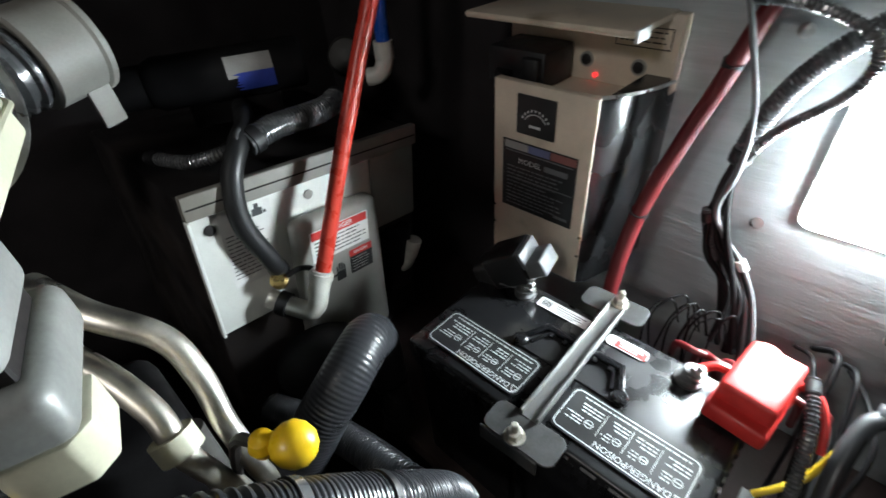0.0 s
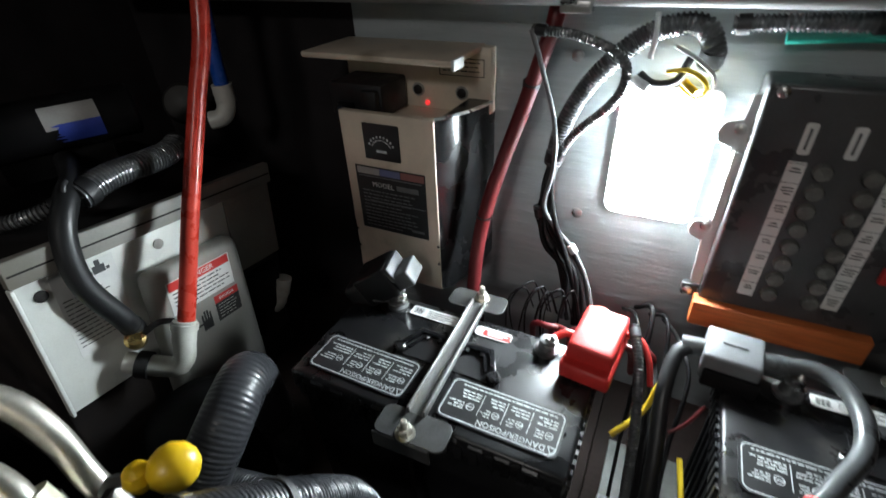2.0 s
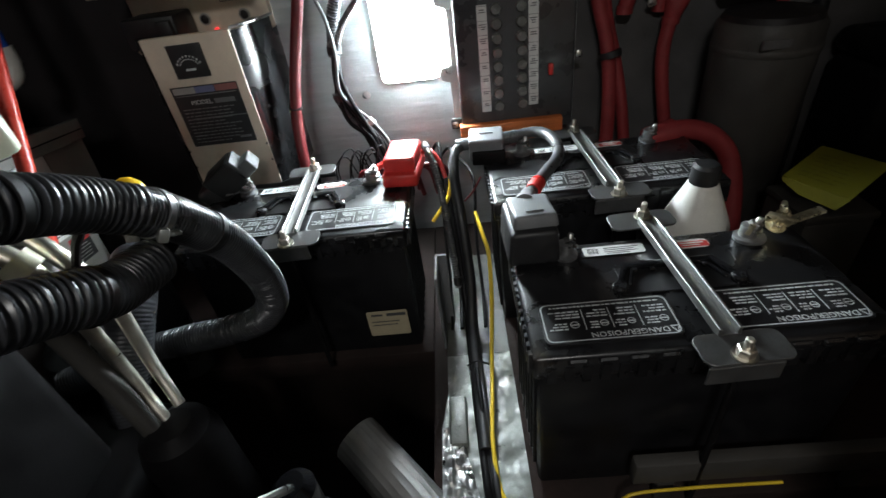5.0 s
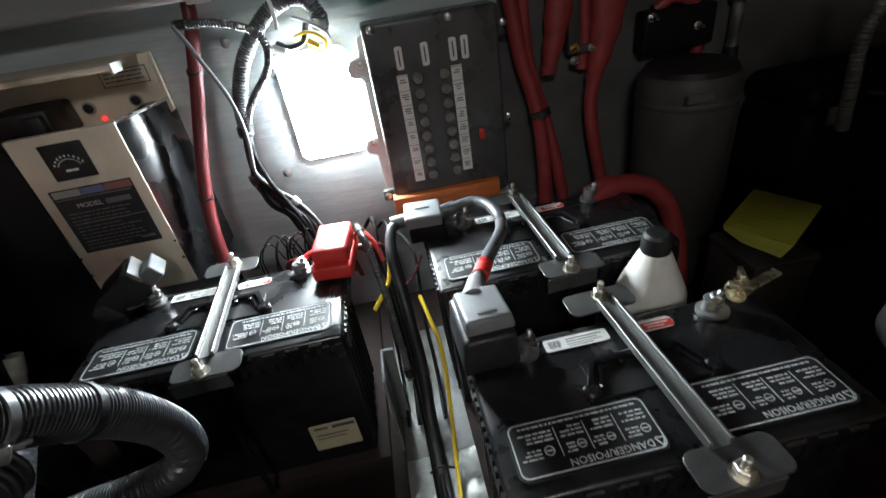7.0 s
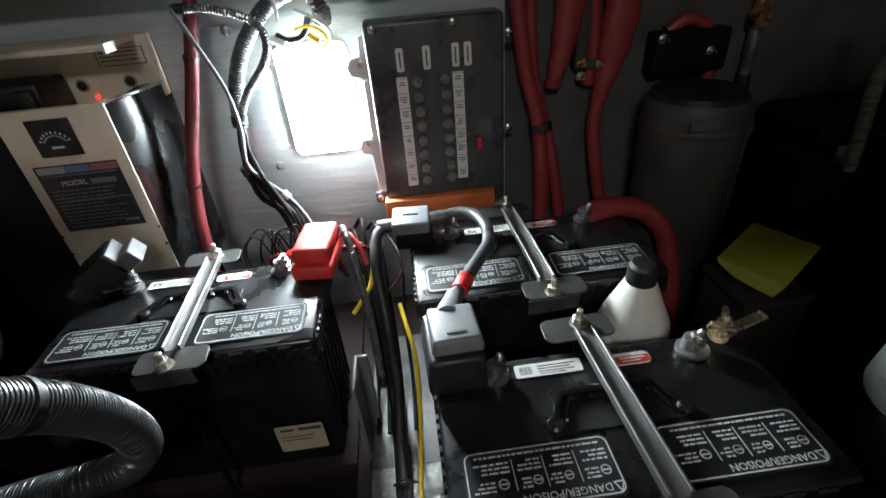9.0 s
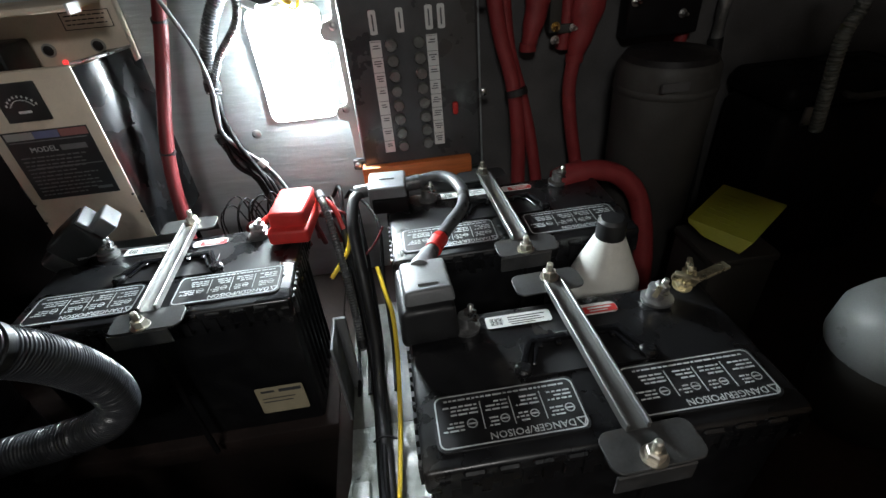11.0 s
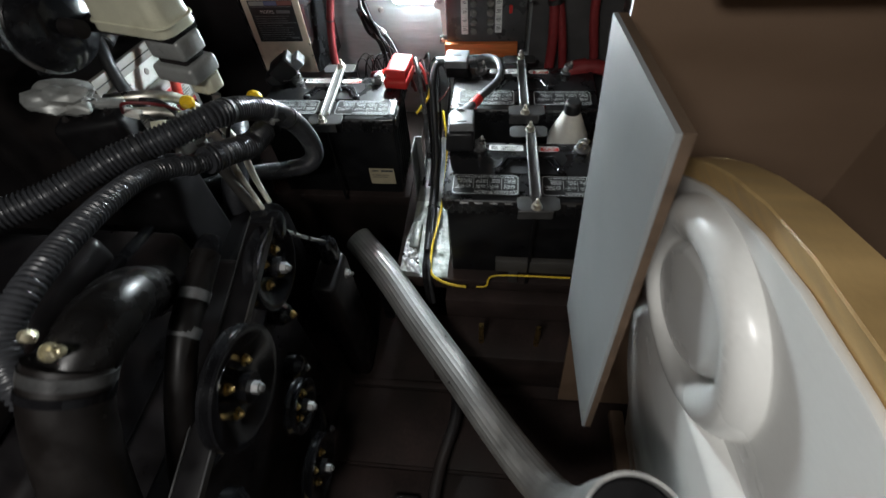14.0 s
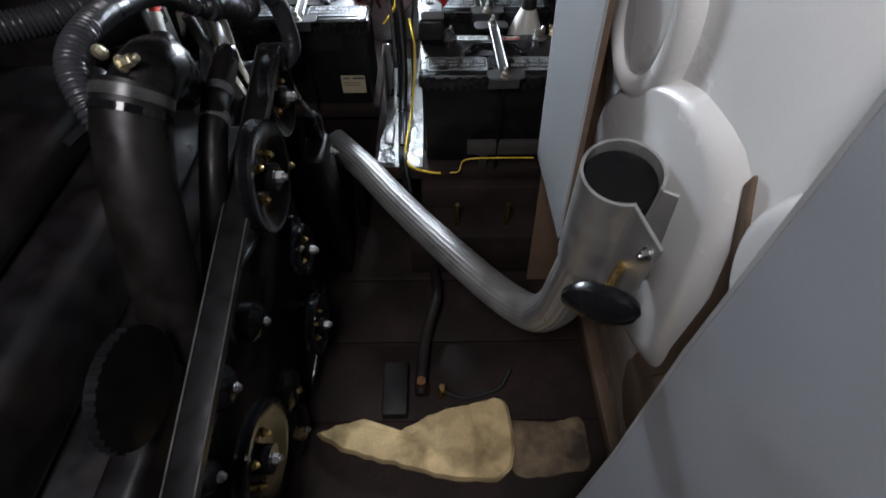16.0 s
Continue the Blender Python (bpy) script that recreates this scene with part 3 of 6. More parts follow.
part("ridge", box(-0.012, 0.012, -0.003, 0.003, 0.039, 0.0415, 0.001, 1), "capgrey", grey)

grey2 = thing("terminal_cover", pose(0.162, -0.074, 0.2415, 0, 0, 2), "tapered grey rubber terminal cover with a cable out of its top", "terminal cover", "terminal covers")
bm = box(-0.027, 0.025, -0.030, 0.034, 0.044, 0.062, 0.004, 3)
for v in bm.verts:
    k = (v.co.z - 0.044) / 0.018
    v.co.x *= 1.0 - 0.10 * k
    v.co.y = v.co.y * (1.04 - 0.08 * k) + 0.003 * k
    v.co.z -= 0.14 * (v.co.y + 0.04) * k
part("cover", bm, "capgrey", grey2)
part("cover_mark", box(-0.010, 0.010, -0.016, -0.013, 0.0585, 0.0600, 0.0005, 1), "capgrey", grey2)
# lower part made black to carry the shadow on the cover's front
bm = box(-0.034, 0.025, -0.040, 0.036, 0.0, 0.046, 0.006, 3)
for v in bm.verts:
    v.co.x = -0.002 + (v.co.x + 0.002) * (1.0 - 2.6 * max(0.0, v.co.z - 0.010))
part("cover_skirt", bm, "blackrub", grey2, "lower skirt, black for the shade on its front")
part("neck", hose([(-0.004, 0.024, 0.044), (-0.001, 0.044, 0.036), (0.006, 0.068, 0.026), (0.012, 0.086, 0.022)], 0.0135, 0.006, 16, taper=0.0105), "capgrey", grey2)

cable = thing("battery_cable", pose(0, 0, 0), "thick dark grey battery cable with red tape at one end", "cable")
part("cable_jacket", hose([(0.168, 0.000, 0.264), (0.182, 0.030, 0.263), (0.206, 0.070, 0.264), (0.230, 0.110, 0.266), (0.236, 0.148, 0.270), (0.226, 0.182, 0.273), (0.205, 0.200, 0.271), (0.172, 0.198, 0.267)], 0.0088, 0.006, 16), "greyrub", cable)
part("tape", hose([(0.178, 0.020, 0.2632), (0.184, 0.033, 0.263), (0.190, 0.044, 0.263)], 0.0106, 0.004, 16), "redrub", cable, "red tape band")
down = thing("battery_cable", pose(0, 0, 0), "thick black battery cable running down between the batteries", "cable")
part("cable_jacket", hose([(0.092, 0.196, 0.262), (0.078, 0.186, 0.258), (0.072, 0.150, 0.232), (0.078, 0.095, 0.170), (0.082, 0.050, 0.090), (0.078, 0.0, 0.030), (0.080, -0.10, 0.015), (0.082, -0.20, 0.014)], 0.0085, 0.008, 12), "blackrub", down)


# ---------------------------------------------------------------- power converter on the bulkhead
def converter():
    ob = thing("power_converter", pose(0, 0, 0), "cream battery charger with a meter, mounted on the bulkhead", "battery charger")
    x0, x1, yf, z0, z1, zs = -0.384, -0.242, 0.228, 0.215, 0.474, 0.452
    part("front_cover", box(x0, x1, yf, yf + 0.012, z0, z1, 0.002), "cream", ob, "cream enamelled front")
    for s, xa, xb in ((1, x1, -0.212), (-1, x0, -0.430)):
        pts = [(xa, yf + 0.002), (xa + s * 0.010, yf + 0.012), (xb - s * 0.008, yf + 0.055), (xb, yf + 0.085), (xb, WALL_Y - 0.006), (xa, WALL_Y - 0.006)]
        part("side_panel", prism(pts if s > 0 else pts[::-1], z0, z1 - 0.002), "chargerside", ob, "glossy black side")
    pts = [(x0, yf + 0.013), (x1, yf + 0.013), (x1 + 0.010, yf + 0.018), (-0.222, yf + 0.057), (-0.214, yf + 0.09), (-0.214, WALL_Y - 0.008), (-0.428, WALL_Y - 0.008), (-0.428, yf + 0.06), (x0 - 0.012, yf + 0.016)]
    part("shelf", prism(pts, zs - 0.003, zs), "cream", ob)
    part("lip", hose([(x1 + 0.001, yf + 0.001, z1 + 0.002), (x1 + 0.014, yf + 0.012, z1 + 0.003), (-0.208, yf + 0.052, z1 + 0.003), (-0.200, yf + 0.085, z1 + 0.003)], 0.0022, 0.006, 8), "steel", ob, "bright folded lip")
    part("back_panel", box(-0.440, -0.210, 0.336, 0.355, zs, 0.538, 0.002), "cream", ob)
    part("hood", box(-0.445, -0.224, 0.245, 0.356, z1 + 0.058, z1 + 0.066, 0.003), "cream", ob, "overhanging cream hood")
    # white on the cream hood's flange stands for light caught there
    part("hood_end", box(-0.2250, -0.2205, 0.2455, 0.274, z1 + 0.054, z1 + 0.0665, 0.001), "lampframe", ob, "folded hood corner, whitened for the light it catches")
    part("breaker", box(-0.425, -0.338, 0.266, 0.334, zs + 0.001, zs + 0.046, 0.004), "plate", ob, "black circuit breaker block")
    part("breaker_switch", box(-0.366, -0.342, 0.256, 0.268, zs + 0.008, zs + 0.040, 0.003), "plate", ob)
    for x in (-0.320, -0.252):
        rim = part("knockout", lathe([(0.0095, 0), (0.0095, 0.0015), (0.0070, 0.0020)], 20, pose(x, 0.336, 0.478, 90)), "heatergrey", ob, "dull metal rim")
        part("screw", lathe([(0.0068, 0.0012), (0.0068, 0.003), (0.004, 0.0045), (0.002, 0.0046)], 18, pose(x, 0.336, 0.478, 90)), "darkmetal", rim)
    part("led", lathe([(0.0035, 0), (0.0035, 0.003), (0.001, 0.005)], 12, pose(-0.306, 0.336, 0.4605, 90)), "led", ob, "lit red indicator")
    part("notice", prism(rounded(0.068, 0.024, 0.001), 0, 0.0005, m=pose(-0.252, 0.3355, 0.512, 90)), "cream", ob, smooth=False)
    bm = bmesh.new()
    for a, b, c, d in ((-0.033, 0.033, -0.0115, -0.0105), (-0.033, 0.033, 0.0105, 0.0115), (-0.033, -0.032, -0.0115, 0.0115), (0.032, 0.033, -0.0115, 0.0115)):
        box(a, b, c, d, 0, 0.0005, bm=bm)
    bmesh.ops.transform(bm, matrix=pose(-0.252, 0.3348, 0.512, 90), verts=list(bm.verts))
    part("notice_frame", bm, "darkmetal", ob, smooth=False)
    part("notice_print", bars(print_rows(random.Random(21), -0.028, 0.028, -0.008, 0.009, 0.0055, 0.0016, 0.15), pose(-0.252, 0.3348, 0.512, 90)), "darkmetal", ob, smooth=False)
    rng = random.Random(8)
    f = pose(0, yf - 0.0004, 0, 90)
    part("meter", box(-0.347, -0.292, yf - 0.003, yf, 0.412, 0.462, 0.0015), "plate", ob, "black meter with a pale scale")
    marks = []
    for k in range(9):
        a = radians(150 - 15 * k)
        marks.append((-0.3195 + 0.021 * math.cos(a), 0.424 + 0.021 * math.sin(a), 0.0022, 0.0030))
    for k in range(20):
        a = radians(150 - 6.3 * k)
        marks.append((-0.3195 + 0.0165 * math.cos(a), 0.424 + 0.0165 * math.sin(a), 0.0019, 0.0009))
    marks.append((-0.3195, 0.425, 0.016, 0.0032))
    part("meter_scale", bars(marks, pose(0, yf - 0.0031, 0, 90)), "ink", ob, smooth=False)
    part("label_plate", box(-0.368, -0.258, yf - 0.0016, yf, 0.300, 0.400, 0.0005), "plate", ob, "black specification plate", smooth=False)
    g = pose(0, yf - 0.0017, 0, 90)
    part("label_header", bars([(-0.3465, 0.3935, 0.036, 0.010)], g), "dullwhite", ob, smooth=False)
    part("label_header", bars([(-0.312, 0.3935, 0.032, 0.010)], g), "dullblue", ob, smooth=False)
    part("label_header", bars([(-0.277, 0.3935, 0.036, 0.010)], g), "dullred", ob, smooth=False)
    letters("label_lettering", "MODEL", 0.0105, g @ pose(-0.325, 0.3735, 0), "ink", ob)
    rows = [(-0.286, 0.3735, 0.034, 0.0075), (-0.313, 0.3855, 0.10, 0.0014)]
    rows += print_rows(rng, -0.360, -0.268, 0.306, 0.366, 0.0056, 0.0017, 0.35) + [(-0.305, 0.3475, 0.09, 0.0014), (-0.348, 0.318, 0.018, 0.002), (-0.274, 0.310, 0.020, 0.004)]
    part("label_print", bars(rows, g), "capgrey", ob, "dim lines of small print", smooth=False)
    for z in (0.262, 0.292):
        for x in (x0 + 0.002, x1 - 0.002):
            part("rivet", lathe([(0.0022, 0), (0.0015, 0.0016)], 8, pose(x, yf, z, 90)), "darkmetal", ob)
    return ob


converter()

# ---------------------------------------------------------------- work lamp and fuse panel on the bulkhead
lampob = thing("wall_lamp", pose(0.010, WALL_Y - 0.006, 0.418, 90), "bright rectangular white lamp, switched on, on the bulkhead", "lamp")
part("housing", prism(rounded(0.112, 0.172, 0.014), 0, 0.012, 0.002, 2), "lampframe", lampob, "white lamp housing")
part("diffuser", prism(rounded(0.106, 0.166, 0.012), 0.0115, 0.0158, 0.002, 3), "lamp", lampob, "glowing diffuser")

fp = thing("fuse_panel", pose(0, 0, 0), "black fuse panel with white printed label strips", "fuse panel")
PY = 0.300
part("cover", box(0.094, 0.296, PY, PY + 0.055, 0.232, 0.528, 0.006, 3), "panel", fp)
rng = random.Random(3)
g = pose(0, PY - 0.0004, 0, 90)
for x, z0, z1 in ((0.1415, 0.277, 0.452), (0.2255, 0.281, 0.453)):
    part("label_strip", bars([(x, (z0 + z1) / 2, 0.0165, z1 - z0)], g), "paper", fp, "white printed label strip", smooth=False)
    rows = []
    for k in range(8):
        z = z0 + (k + 0.5) * (z1 - z0) / 8
        rows += [(x, z + 0.009, 0.0165, 0.0006)] + [(x + rng.uniform(-0.001, 0.001), z + d, rng.uniform(0.006, 0.012), 0.0015) for d in (0.0035, 0.0, -0.0035)[: rng.choice((2, 3))]]
    part("label_print", bars(rows, pose(0, PY - 0.0008, 0, 90)), "greyrub", fp, smooth=False)
for x in (0.142, 0.181, 0.2235, 0.2415):
    part("label_tab", prism(rounded(0.011, 0.033, 0.003), 0, 0.0006, m=pose(x, PY, 0.476, 90)), "paper", fp, "white printed label tab", smooth=False)
    part("tab_print", bars([(x, 0.476, 0.0022, 0.022)], pose(0, PY - 0.0008, 0, 90)), "greyrub", fp, smooth=False)
for k in range(8):
    for x in (0.1645, 0.2055):
        part("fuse", lathe([(0.0092, 0), (0.0092, 0.004), (0.0078, 0.007)], 16, pose(x, PY, 0.286 + 0.0226 * k, 90)), "fuse", fp, "round clear fuse")
part("red_switch", box(0.250, 0.259, PY - 0.008, PY, 0.330, 0.350, 0.003), "redrub", fp, "small red lever")
plate = [(0.096, 0.265), (0.082, 0.265), (0.080, 0.330), (0.066, 0.335), (0.062, 0.345), (0.066, 0.356), (0.080, 0.360), (0.080, 0.452), (0.066, 0.456), (0.062, 0.468), (0.068, 0.480), (0.084, 0.484), (0.086, 0.510), (0.096, 0.514)]
part("backing_plate", prism(plate, 0, 0.004, 0.001, 1, pose(0, PY + 0.022, 0, 90)), "lampframe", fp, "bright metal backing plate with two lugs")
part("edge_strip", box(0.0835, 0.0940, PY + 0.010, PY + 0.017, 0.362, 0.450, 0.002), "lampframe", fp, "bright metal edge strip")
for x, z in ((0.082, 0.252), (0.080, 0.352), (0.084, 0.474), (0.108, 0.520), (0.222, 0.520), (0.302, 0.50), (0.302, 0.36)):
    part("screw", lathe([(0.006, 0), (0.006, 0.003), (0.003, 0.005)], 14, pose(x, PY if x > 0.1 else PY + 0.018, z, 90)), "steel", fp)
for z in (0.252,):
    part("mount_ear", box(0.074, 0.096, PY + 0.018, PY + 0.030, z - 0.010, z + 0.010, 0.004), "panel", fp)
solid("wooden_strip", box(0.090, 0.276, PY - 0.014, PY + 0.010, 0.218, 0.2535, 0.002), "orange", "orange-stained wooden strip below the fuse panel", "wood strip")
for ob in list(scene.objects):
    if ob.name.startswith("wooden_strip"):
        ob.matrix_basis = pose(0, 0, 0.004)


# ---------------------------------------------------------------- cables and conduit on the bulkhead
def run(name, points, r, mat, label, category="cable", pitch=0.0, depth=0.0, seg=12, group=""):
    """A cable, pipe, hose or conduit along a smooth line; hoses and conduits have a cuff at each end."""
    if category not in ("hose", "conduit"):
        return solid(name, hose(points, r, 0.006, seg, pitch, depth), mat, label, category, group)
    ob = thing(name, pose(0, 0, 0), label, category, group)
    part("sleeve", hose(points, r, 0.006, seg, pitch, depth), mat, ob)
    line = glide(points, 0.004)
    for a, b in ((line[1], line[4]), (line[-5], line[-2])):
        part("end_cuff", hose([a, b], r + 0.0008, 0.004, seg), "blackrub", ob, "plain black end cuff")
    return ob


run("conduit", [(-0.118, 0.335, 0.395), (-0.108, 0.335, 0.450), (-0.080, 0.333, 0.508), (-0.035, 0.330, 0.556), (0.000, 0.328, 0.572), (0.026, 0.330, 0.570), (0.040, 0.334, 0.548), (0.038, 0.340, 0.530)], 0.0122, "conduit", "black corrugated wiring conduit looping round the lamp", "conduit", 0.0045, 0.0022, 14)
run("conduit", [(-0.150, 0.310, 0.566), (-0.100, 0.306, 0.562), (-0.052, 0.306, 0.545), (-0.040, 0.308, 0.520), (-0.052, 0.312, 0.488), (-0.090, 0.318, 0.446), (-0.112, 0.322, 0.405)], 0.0062, "conduit", "thin black corrugated conduit on the bulkhead", "conduit", 0.004, 0.0012, 10)
run("conduit", [(0.05, 0.325, 0.574), (0.10, 0.325, 0.577), (0.18, 0.330, 0.578)], 0.009, "conduit", "black corrugated conduit under the beam", "conduit", 0.0045, 0.0022, 14)
run("cable_sleeve", [(0.10, 0.335, 0.562), (0.16, 0.335, 0.566), (0.20, 0.336, 0.566)], 0.006, "teal", "teal cable sleeve under the beam", "cable sleeve")
run("signal_cable", [(-0.150, 0.305, 0.566), (-0.135, 0.302, 0.530), (-0.113, 0.304, 0.460), (-0.110, 0.306, 0.400), (-0.118, 0.308, 0.345), (-0.100, 0.312, 0.310), (-0.073, 0.316, 0.278), (-0.045, 0.300, 0.240), (-0.020, 0.27, 0.18)], 0.0030, "capgrey", "thin grey cable hanging down the bulkhead")
run("signal_cable", [(-0.117, 0.334, 0.40), (-0.122, 0.322, 0.345), (-0.108, 0.318, 0.312), (-0.080, 0.318, 0.272), (-0.052, 0.30, 0.235), (-0.03, 0.27, 0.17)], 0.0055, "blackrub", "black cable beside the grey one")
run("cable_band", [(-0.0775, 0.3165, 0.284), (-0.070, 0.316, 0.273)], 0.0062, "paper", "white tape band on a cable", "tape")
run("conduit", [(-0.130, 0.322, 0.335), (-0.120, 0.322, 0.300), (-0.100, 0.315, 0.270)], 0.007, "conduit", "short black corrugated conduit", "conduit", 0.0045, 0.0018)
run("red_cable", [(-0.125, 0.330, 0.62), (-0.128, 0.322, 0.575), (-0.140, 0.315, 0.530), (-0.154, 0.306, 0.478), (-0.168, 0.296, 0.430), (-0.184, 0.276, 0.365), (-0.192, 0.258, 0.310), (-0.193, 0.240, 0.255), (-0.190, 0.224, 0.18), (-0.17, 0.207, 0.06), (-0.165, 0.20, 0.004)], 0.0098, "redcable", "thick red battery cable on the bulkhead", seg=16)
for z, y, x in ((0.505, 0.312, -0.147), (0.335, 0.267, -0.189)):
    run("cable_tie", [(x, y - 0.002, z + 0.003), (x - 0.001, y, z - 0.003)], 0.0112, "blackrub", "black cable tie round the red cable", "cable tie")
rng = random.Random(12)
for k in range(7):
    dx, dy = rng.uniform(-0.014, 0.010), rng.uniform(-0.010, 0.008)
    pts = [(-0.117 + 0.2 * dx, 0.335 + 0.2 * dy, 0.40), (-0.119 + 0.5 * dx, 0.332 + 0.5 * dy, 0.36)]
    for x, y, z in ((-0.112, 0.325, 0.315), (-0.090, 0.315, 0.280), (-0.066, 0.300, 0.245), (-0.050, 0.280, 0.18)):
        pts.append((x + dx + rng.uniform(-0.006, 0.006), y + dy + rng.uniform(-0.006, 0.004), z + rng.uniform(-0.006, 0.006)))
    run("wiring", pts, rng.uniform(0.0022, 0.0042), "wireblack", "black cable in the bundle on the bulkhead", "wiring", group="cables behind the battery")
for k in range(8):
    x = -0.140 + 0.0095 * k + rng.uniform(-0.004, 0.004)
    pts = [(x + 0.030, 0.262, 0.20), (x + 0.018, 0.250, 0.246 + rng.uniform(-0.01, 0.012)), (x + rng.uniform(-0.01, 0.01), 0.232 + rng.uniform(-0.012, 0.008), 0.228), (x + rng.uniform(-0.008, 0.008), 0.225, 0.15)]
    run("wiring", pts, rng.uniform(0.0010, 0.0020), "wireblack", "thin black wire behind a battery", "wiring", group="thin wires behind the battery")
for k in range(5):
    x = -0.10 + 0.026 * k
    run("wiring", [(x, 0.235, 0.17), (x + 0.008, 0.205, 0.222 + 0.004 * (k % 3)), (x + 0.030, 0.192, 0.236), (x + 0.052, 0.205, 0.222), (x + 0.06, 0.23, 0.16)], 0.0042, "redcable", "red wire low behind a battery", "wiring", group="red wires behind the battery")
run("signal_cable", [(-0.117, 0.335, 0.40), (-0.121, 0.330, 0.33), (-0.100, 0.325, 0.285), (-0.066, 0.31, 0.245), (-0.045, 0.28, 0.18)], 0.0075, "blackrub", "thick black cable on the bulkhead")
run("yellow_wire", [(0.000, 0.325, 0.525), (0.018, 0.318, 0.530), (0.034, 0.316, 0.524), (0.042, 0.320, 0.512), (0.034, 0.324, 0.500), (0.016, 0.322, 0.512)], 0.0024, "yellowwire", "loop of yellow wire above the lamp", "wire")
run("lamp_wire", [(0.004, 0.33, 0.55), (0.020, 0.318, 0.545), (0.034, 0.318, 0.536), (0.048, 0.322, 0.520), (0.040, 0.33, 0.498)], 0.0022, "whitecable", "thin white lamp wire", "wire")
run("lamp_wire", [(-0.028, 0.332, 0.52), (-0.012, 0.322, 0.513), (0.010, 0.320, 0.518), (0.020, 0.33, 0.54)], 0.0042, "blackrub", "black lamp wire with a joint", "wire")
run("cable_strap", [(-0.020, 0.318, 0.585), (-0.018, 0.314, 0.560), (-0.020, 0.318, 0.540)], 0.0028, "lampframe", "pale strap round the conduit", "strap")
run("wire_joint", [(-0.034, 0.322, 0.516), (-0.016, 0.318, 0.508)], 0.0055, "lampframe", "white wire joint above the lamp", "wire joint")
run("wire_joint", [(0.018, 0.316, 0.519), (0.032, 0.314, 0.508)], 0.0042, "yellow", "yellow wire joint above the lamp", "wire joint")
for k, (x, z) in enumerate(((-0.081, 0.314), (-0.105, 0.53), (-0.05, 0.475))):
    solid("wall_screw", lathe([(0.0075, 0), (0.0075, 0.002), (0.004, 0.004)], 14, pose(x, WALL_Y - 0.006, z, 90)), "steel", "round-headed screw in the grey board", "screw", "wall screws")
bm = box(-0.112, -0.080, 0.270, 0.288, 0.588, 0.600, 0.002)
box(-0.102, -0.094, 0.268, 0.286, 0.596, 0.622, 0.002, bm=bm)
solid("beam_clip", bm, "steel", "bright metal clip on the edge of the beam", "clip")

# cables in the gap between the batteries
for k, (x, r, mat) in enumerate(((0.062, 0.0055, "wireblack"), (0.073, 0.0050, "blackrub"), (0.068, 0.0042, "wireblack"))):
    run("gap_cable", [(x - 0.03, 0.25, 0.20), (x - 0.012, 0.20, 0.225 - 0.02 * k), (x, 0.13, 0.16), (x + 0.008, 0.06, 0.065), (x + 0.010, 0.0, 0.020), (x + 0.012, -0.10, 0.014 + 0.004 * k), (x + 0.016, -0.20, 0.012), (x + 0.02, -0.262, 0.008), (x + 0.03, -0.30, -0.05)], r, mat, "black cable lying between the batteries", group="cables between the batteries")
run("yellow_wire", [(0.10, 0.10, 0.19), (0.108, 0.06, 0.172), (0.114, 0.036, 0.150), (0.112, 0.0, 0.095), (0.104, -0.05, 0.030), (0.098, -0.12, 0.020), (0.092, -0.19, 0.018), (0.096, -0.255, 0.012), (0.118, -0.276, 0.008), (0.150, -0.284, 0.004), (0.178, -0.286, 0.002)], 0.0030, "yellowwire", "yellow wire running between the batteries", "wire")
run("yellow_wire", [(0.030, 0.115, 0.170), (0.046, 0.128, 0.185), (0.060, 0.145, 0.20), (0.070, 0.165, 0.24)], 0.0034, "yellowwire", "short yellow wire beside the red cover", "wire")
run("yellow_wire", [(0.20, -0.285, 0.003), (0.222, -0.284, 0.006), (0.235, -0.278, 0.036), (0.30, -0.276, 0.040), (0.40, -0.276, 0.040)], 0.0019, "yellowwire", "yellow wire along the step", "wire")
run("conduit", [(0.028, 0.19, 0.275), (0.040, 0.150, 0.26), (0.050, 0.115, 0.215), (0.056, 0.090, 0.16), (0.062, 0.05, 0.08)], 0.0060, "conduit", "thin black conduit between the batteries", "conduit", 0.004, 0.0014)
run("red_wire", [(0.022, 0.185, 0.262), (0.036, 0.18, 0.268), (0.050, 0.165, 0.255), (0.058, 0.15, 0.23)], 0.0035, "redrub", "red wire from the red terminal cover", "wire")
run("red_wire", [(0.085, 0.12, 0.20), (0.10, 0.13, 0.21), (0.115, 0.15, 0.225)], 0.0018, "redcable", "thin red wire between the batteries", "wire")
run("cable_tie", [(0.066, -0.066, 0.022), (0.080, -0.066, 0.032), (0.098, -0.066, 0.022)], 0.0016, "blackrub", "black cable tie round the cables", "cable tie")
bm = bmesh.new()
bmesh.ops.create_grid(bm, x_segments=36, y_segments=60, size=0.5)
for v in bm.verts:
    u, w = v.co.x + 0.5, v.co.y + 0.5
    y = -0.266 + 0.236 * w
    left = 0.034 - 0.010 * min(1.0, max(0.0, (-0.10 - y) / 0.06))
    x = left + (0.1335 - left) * u
    n = noise.noise(Vector((x * 60, y * 45, 0)))
    v.co = Vector((x, y, 0.005 + 0.0022 * n + 0.0014 * noise.noise(Vector((x * 160, y * 130, 5)))))
bmesh.ops.solidify(bm, geom=bm.faces[:], thickness=0.0008)
fl = thing("foil_strip", pose(0, 0, 0), "crumpled dull foil lining the gap between the batteries", "foil")
part("sheet", bm, "foil", fl)
bm = bmesh.new()
bmesh.ops.create_grid(bm, x_segments=24, y_segments=30, size=0.5)
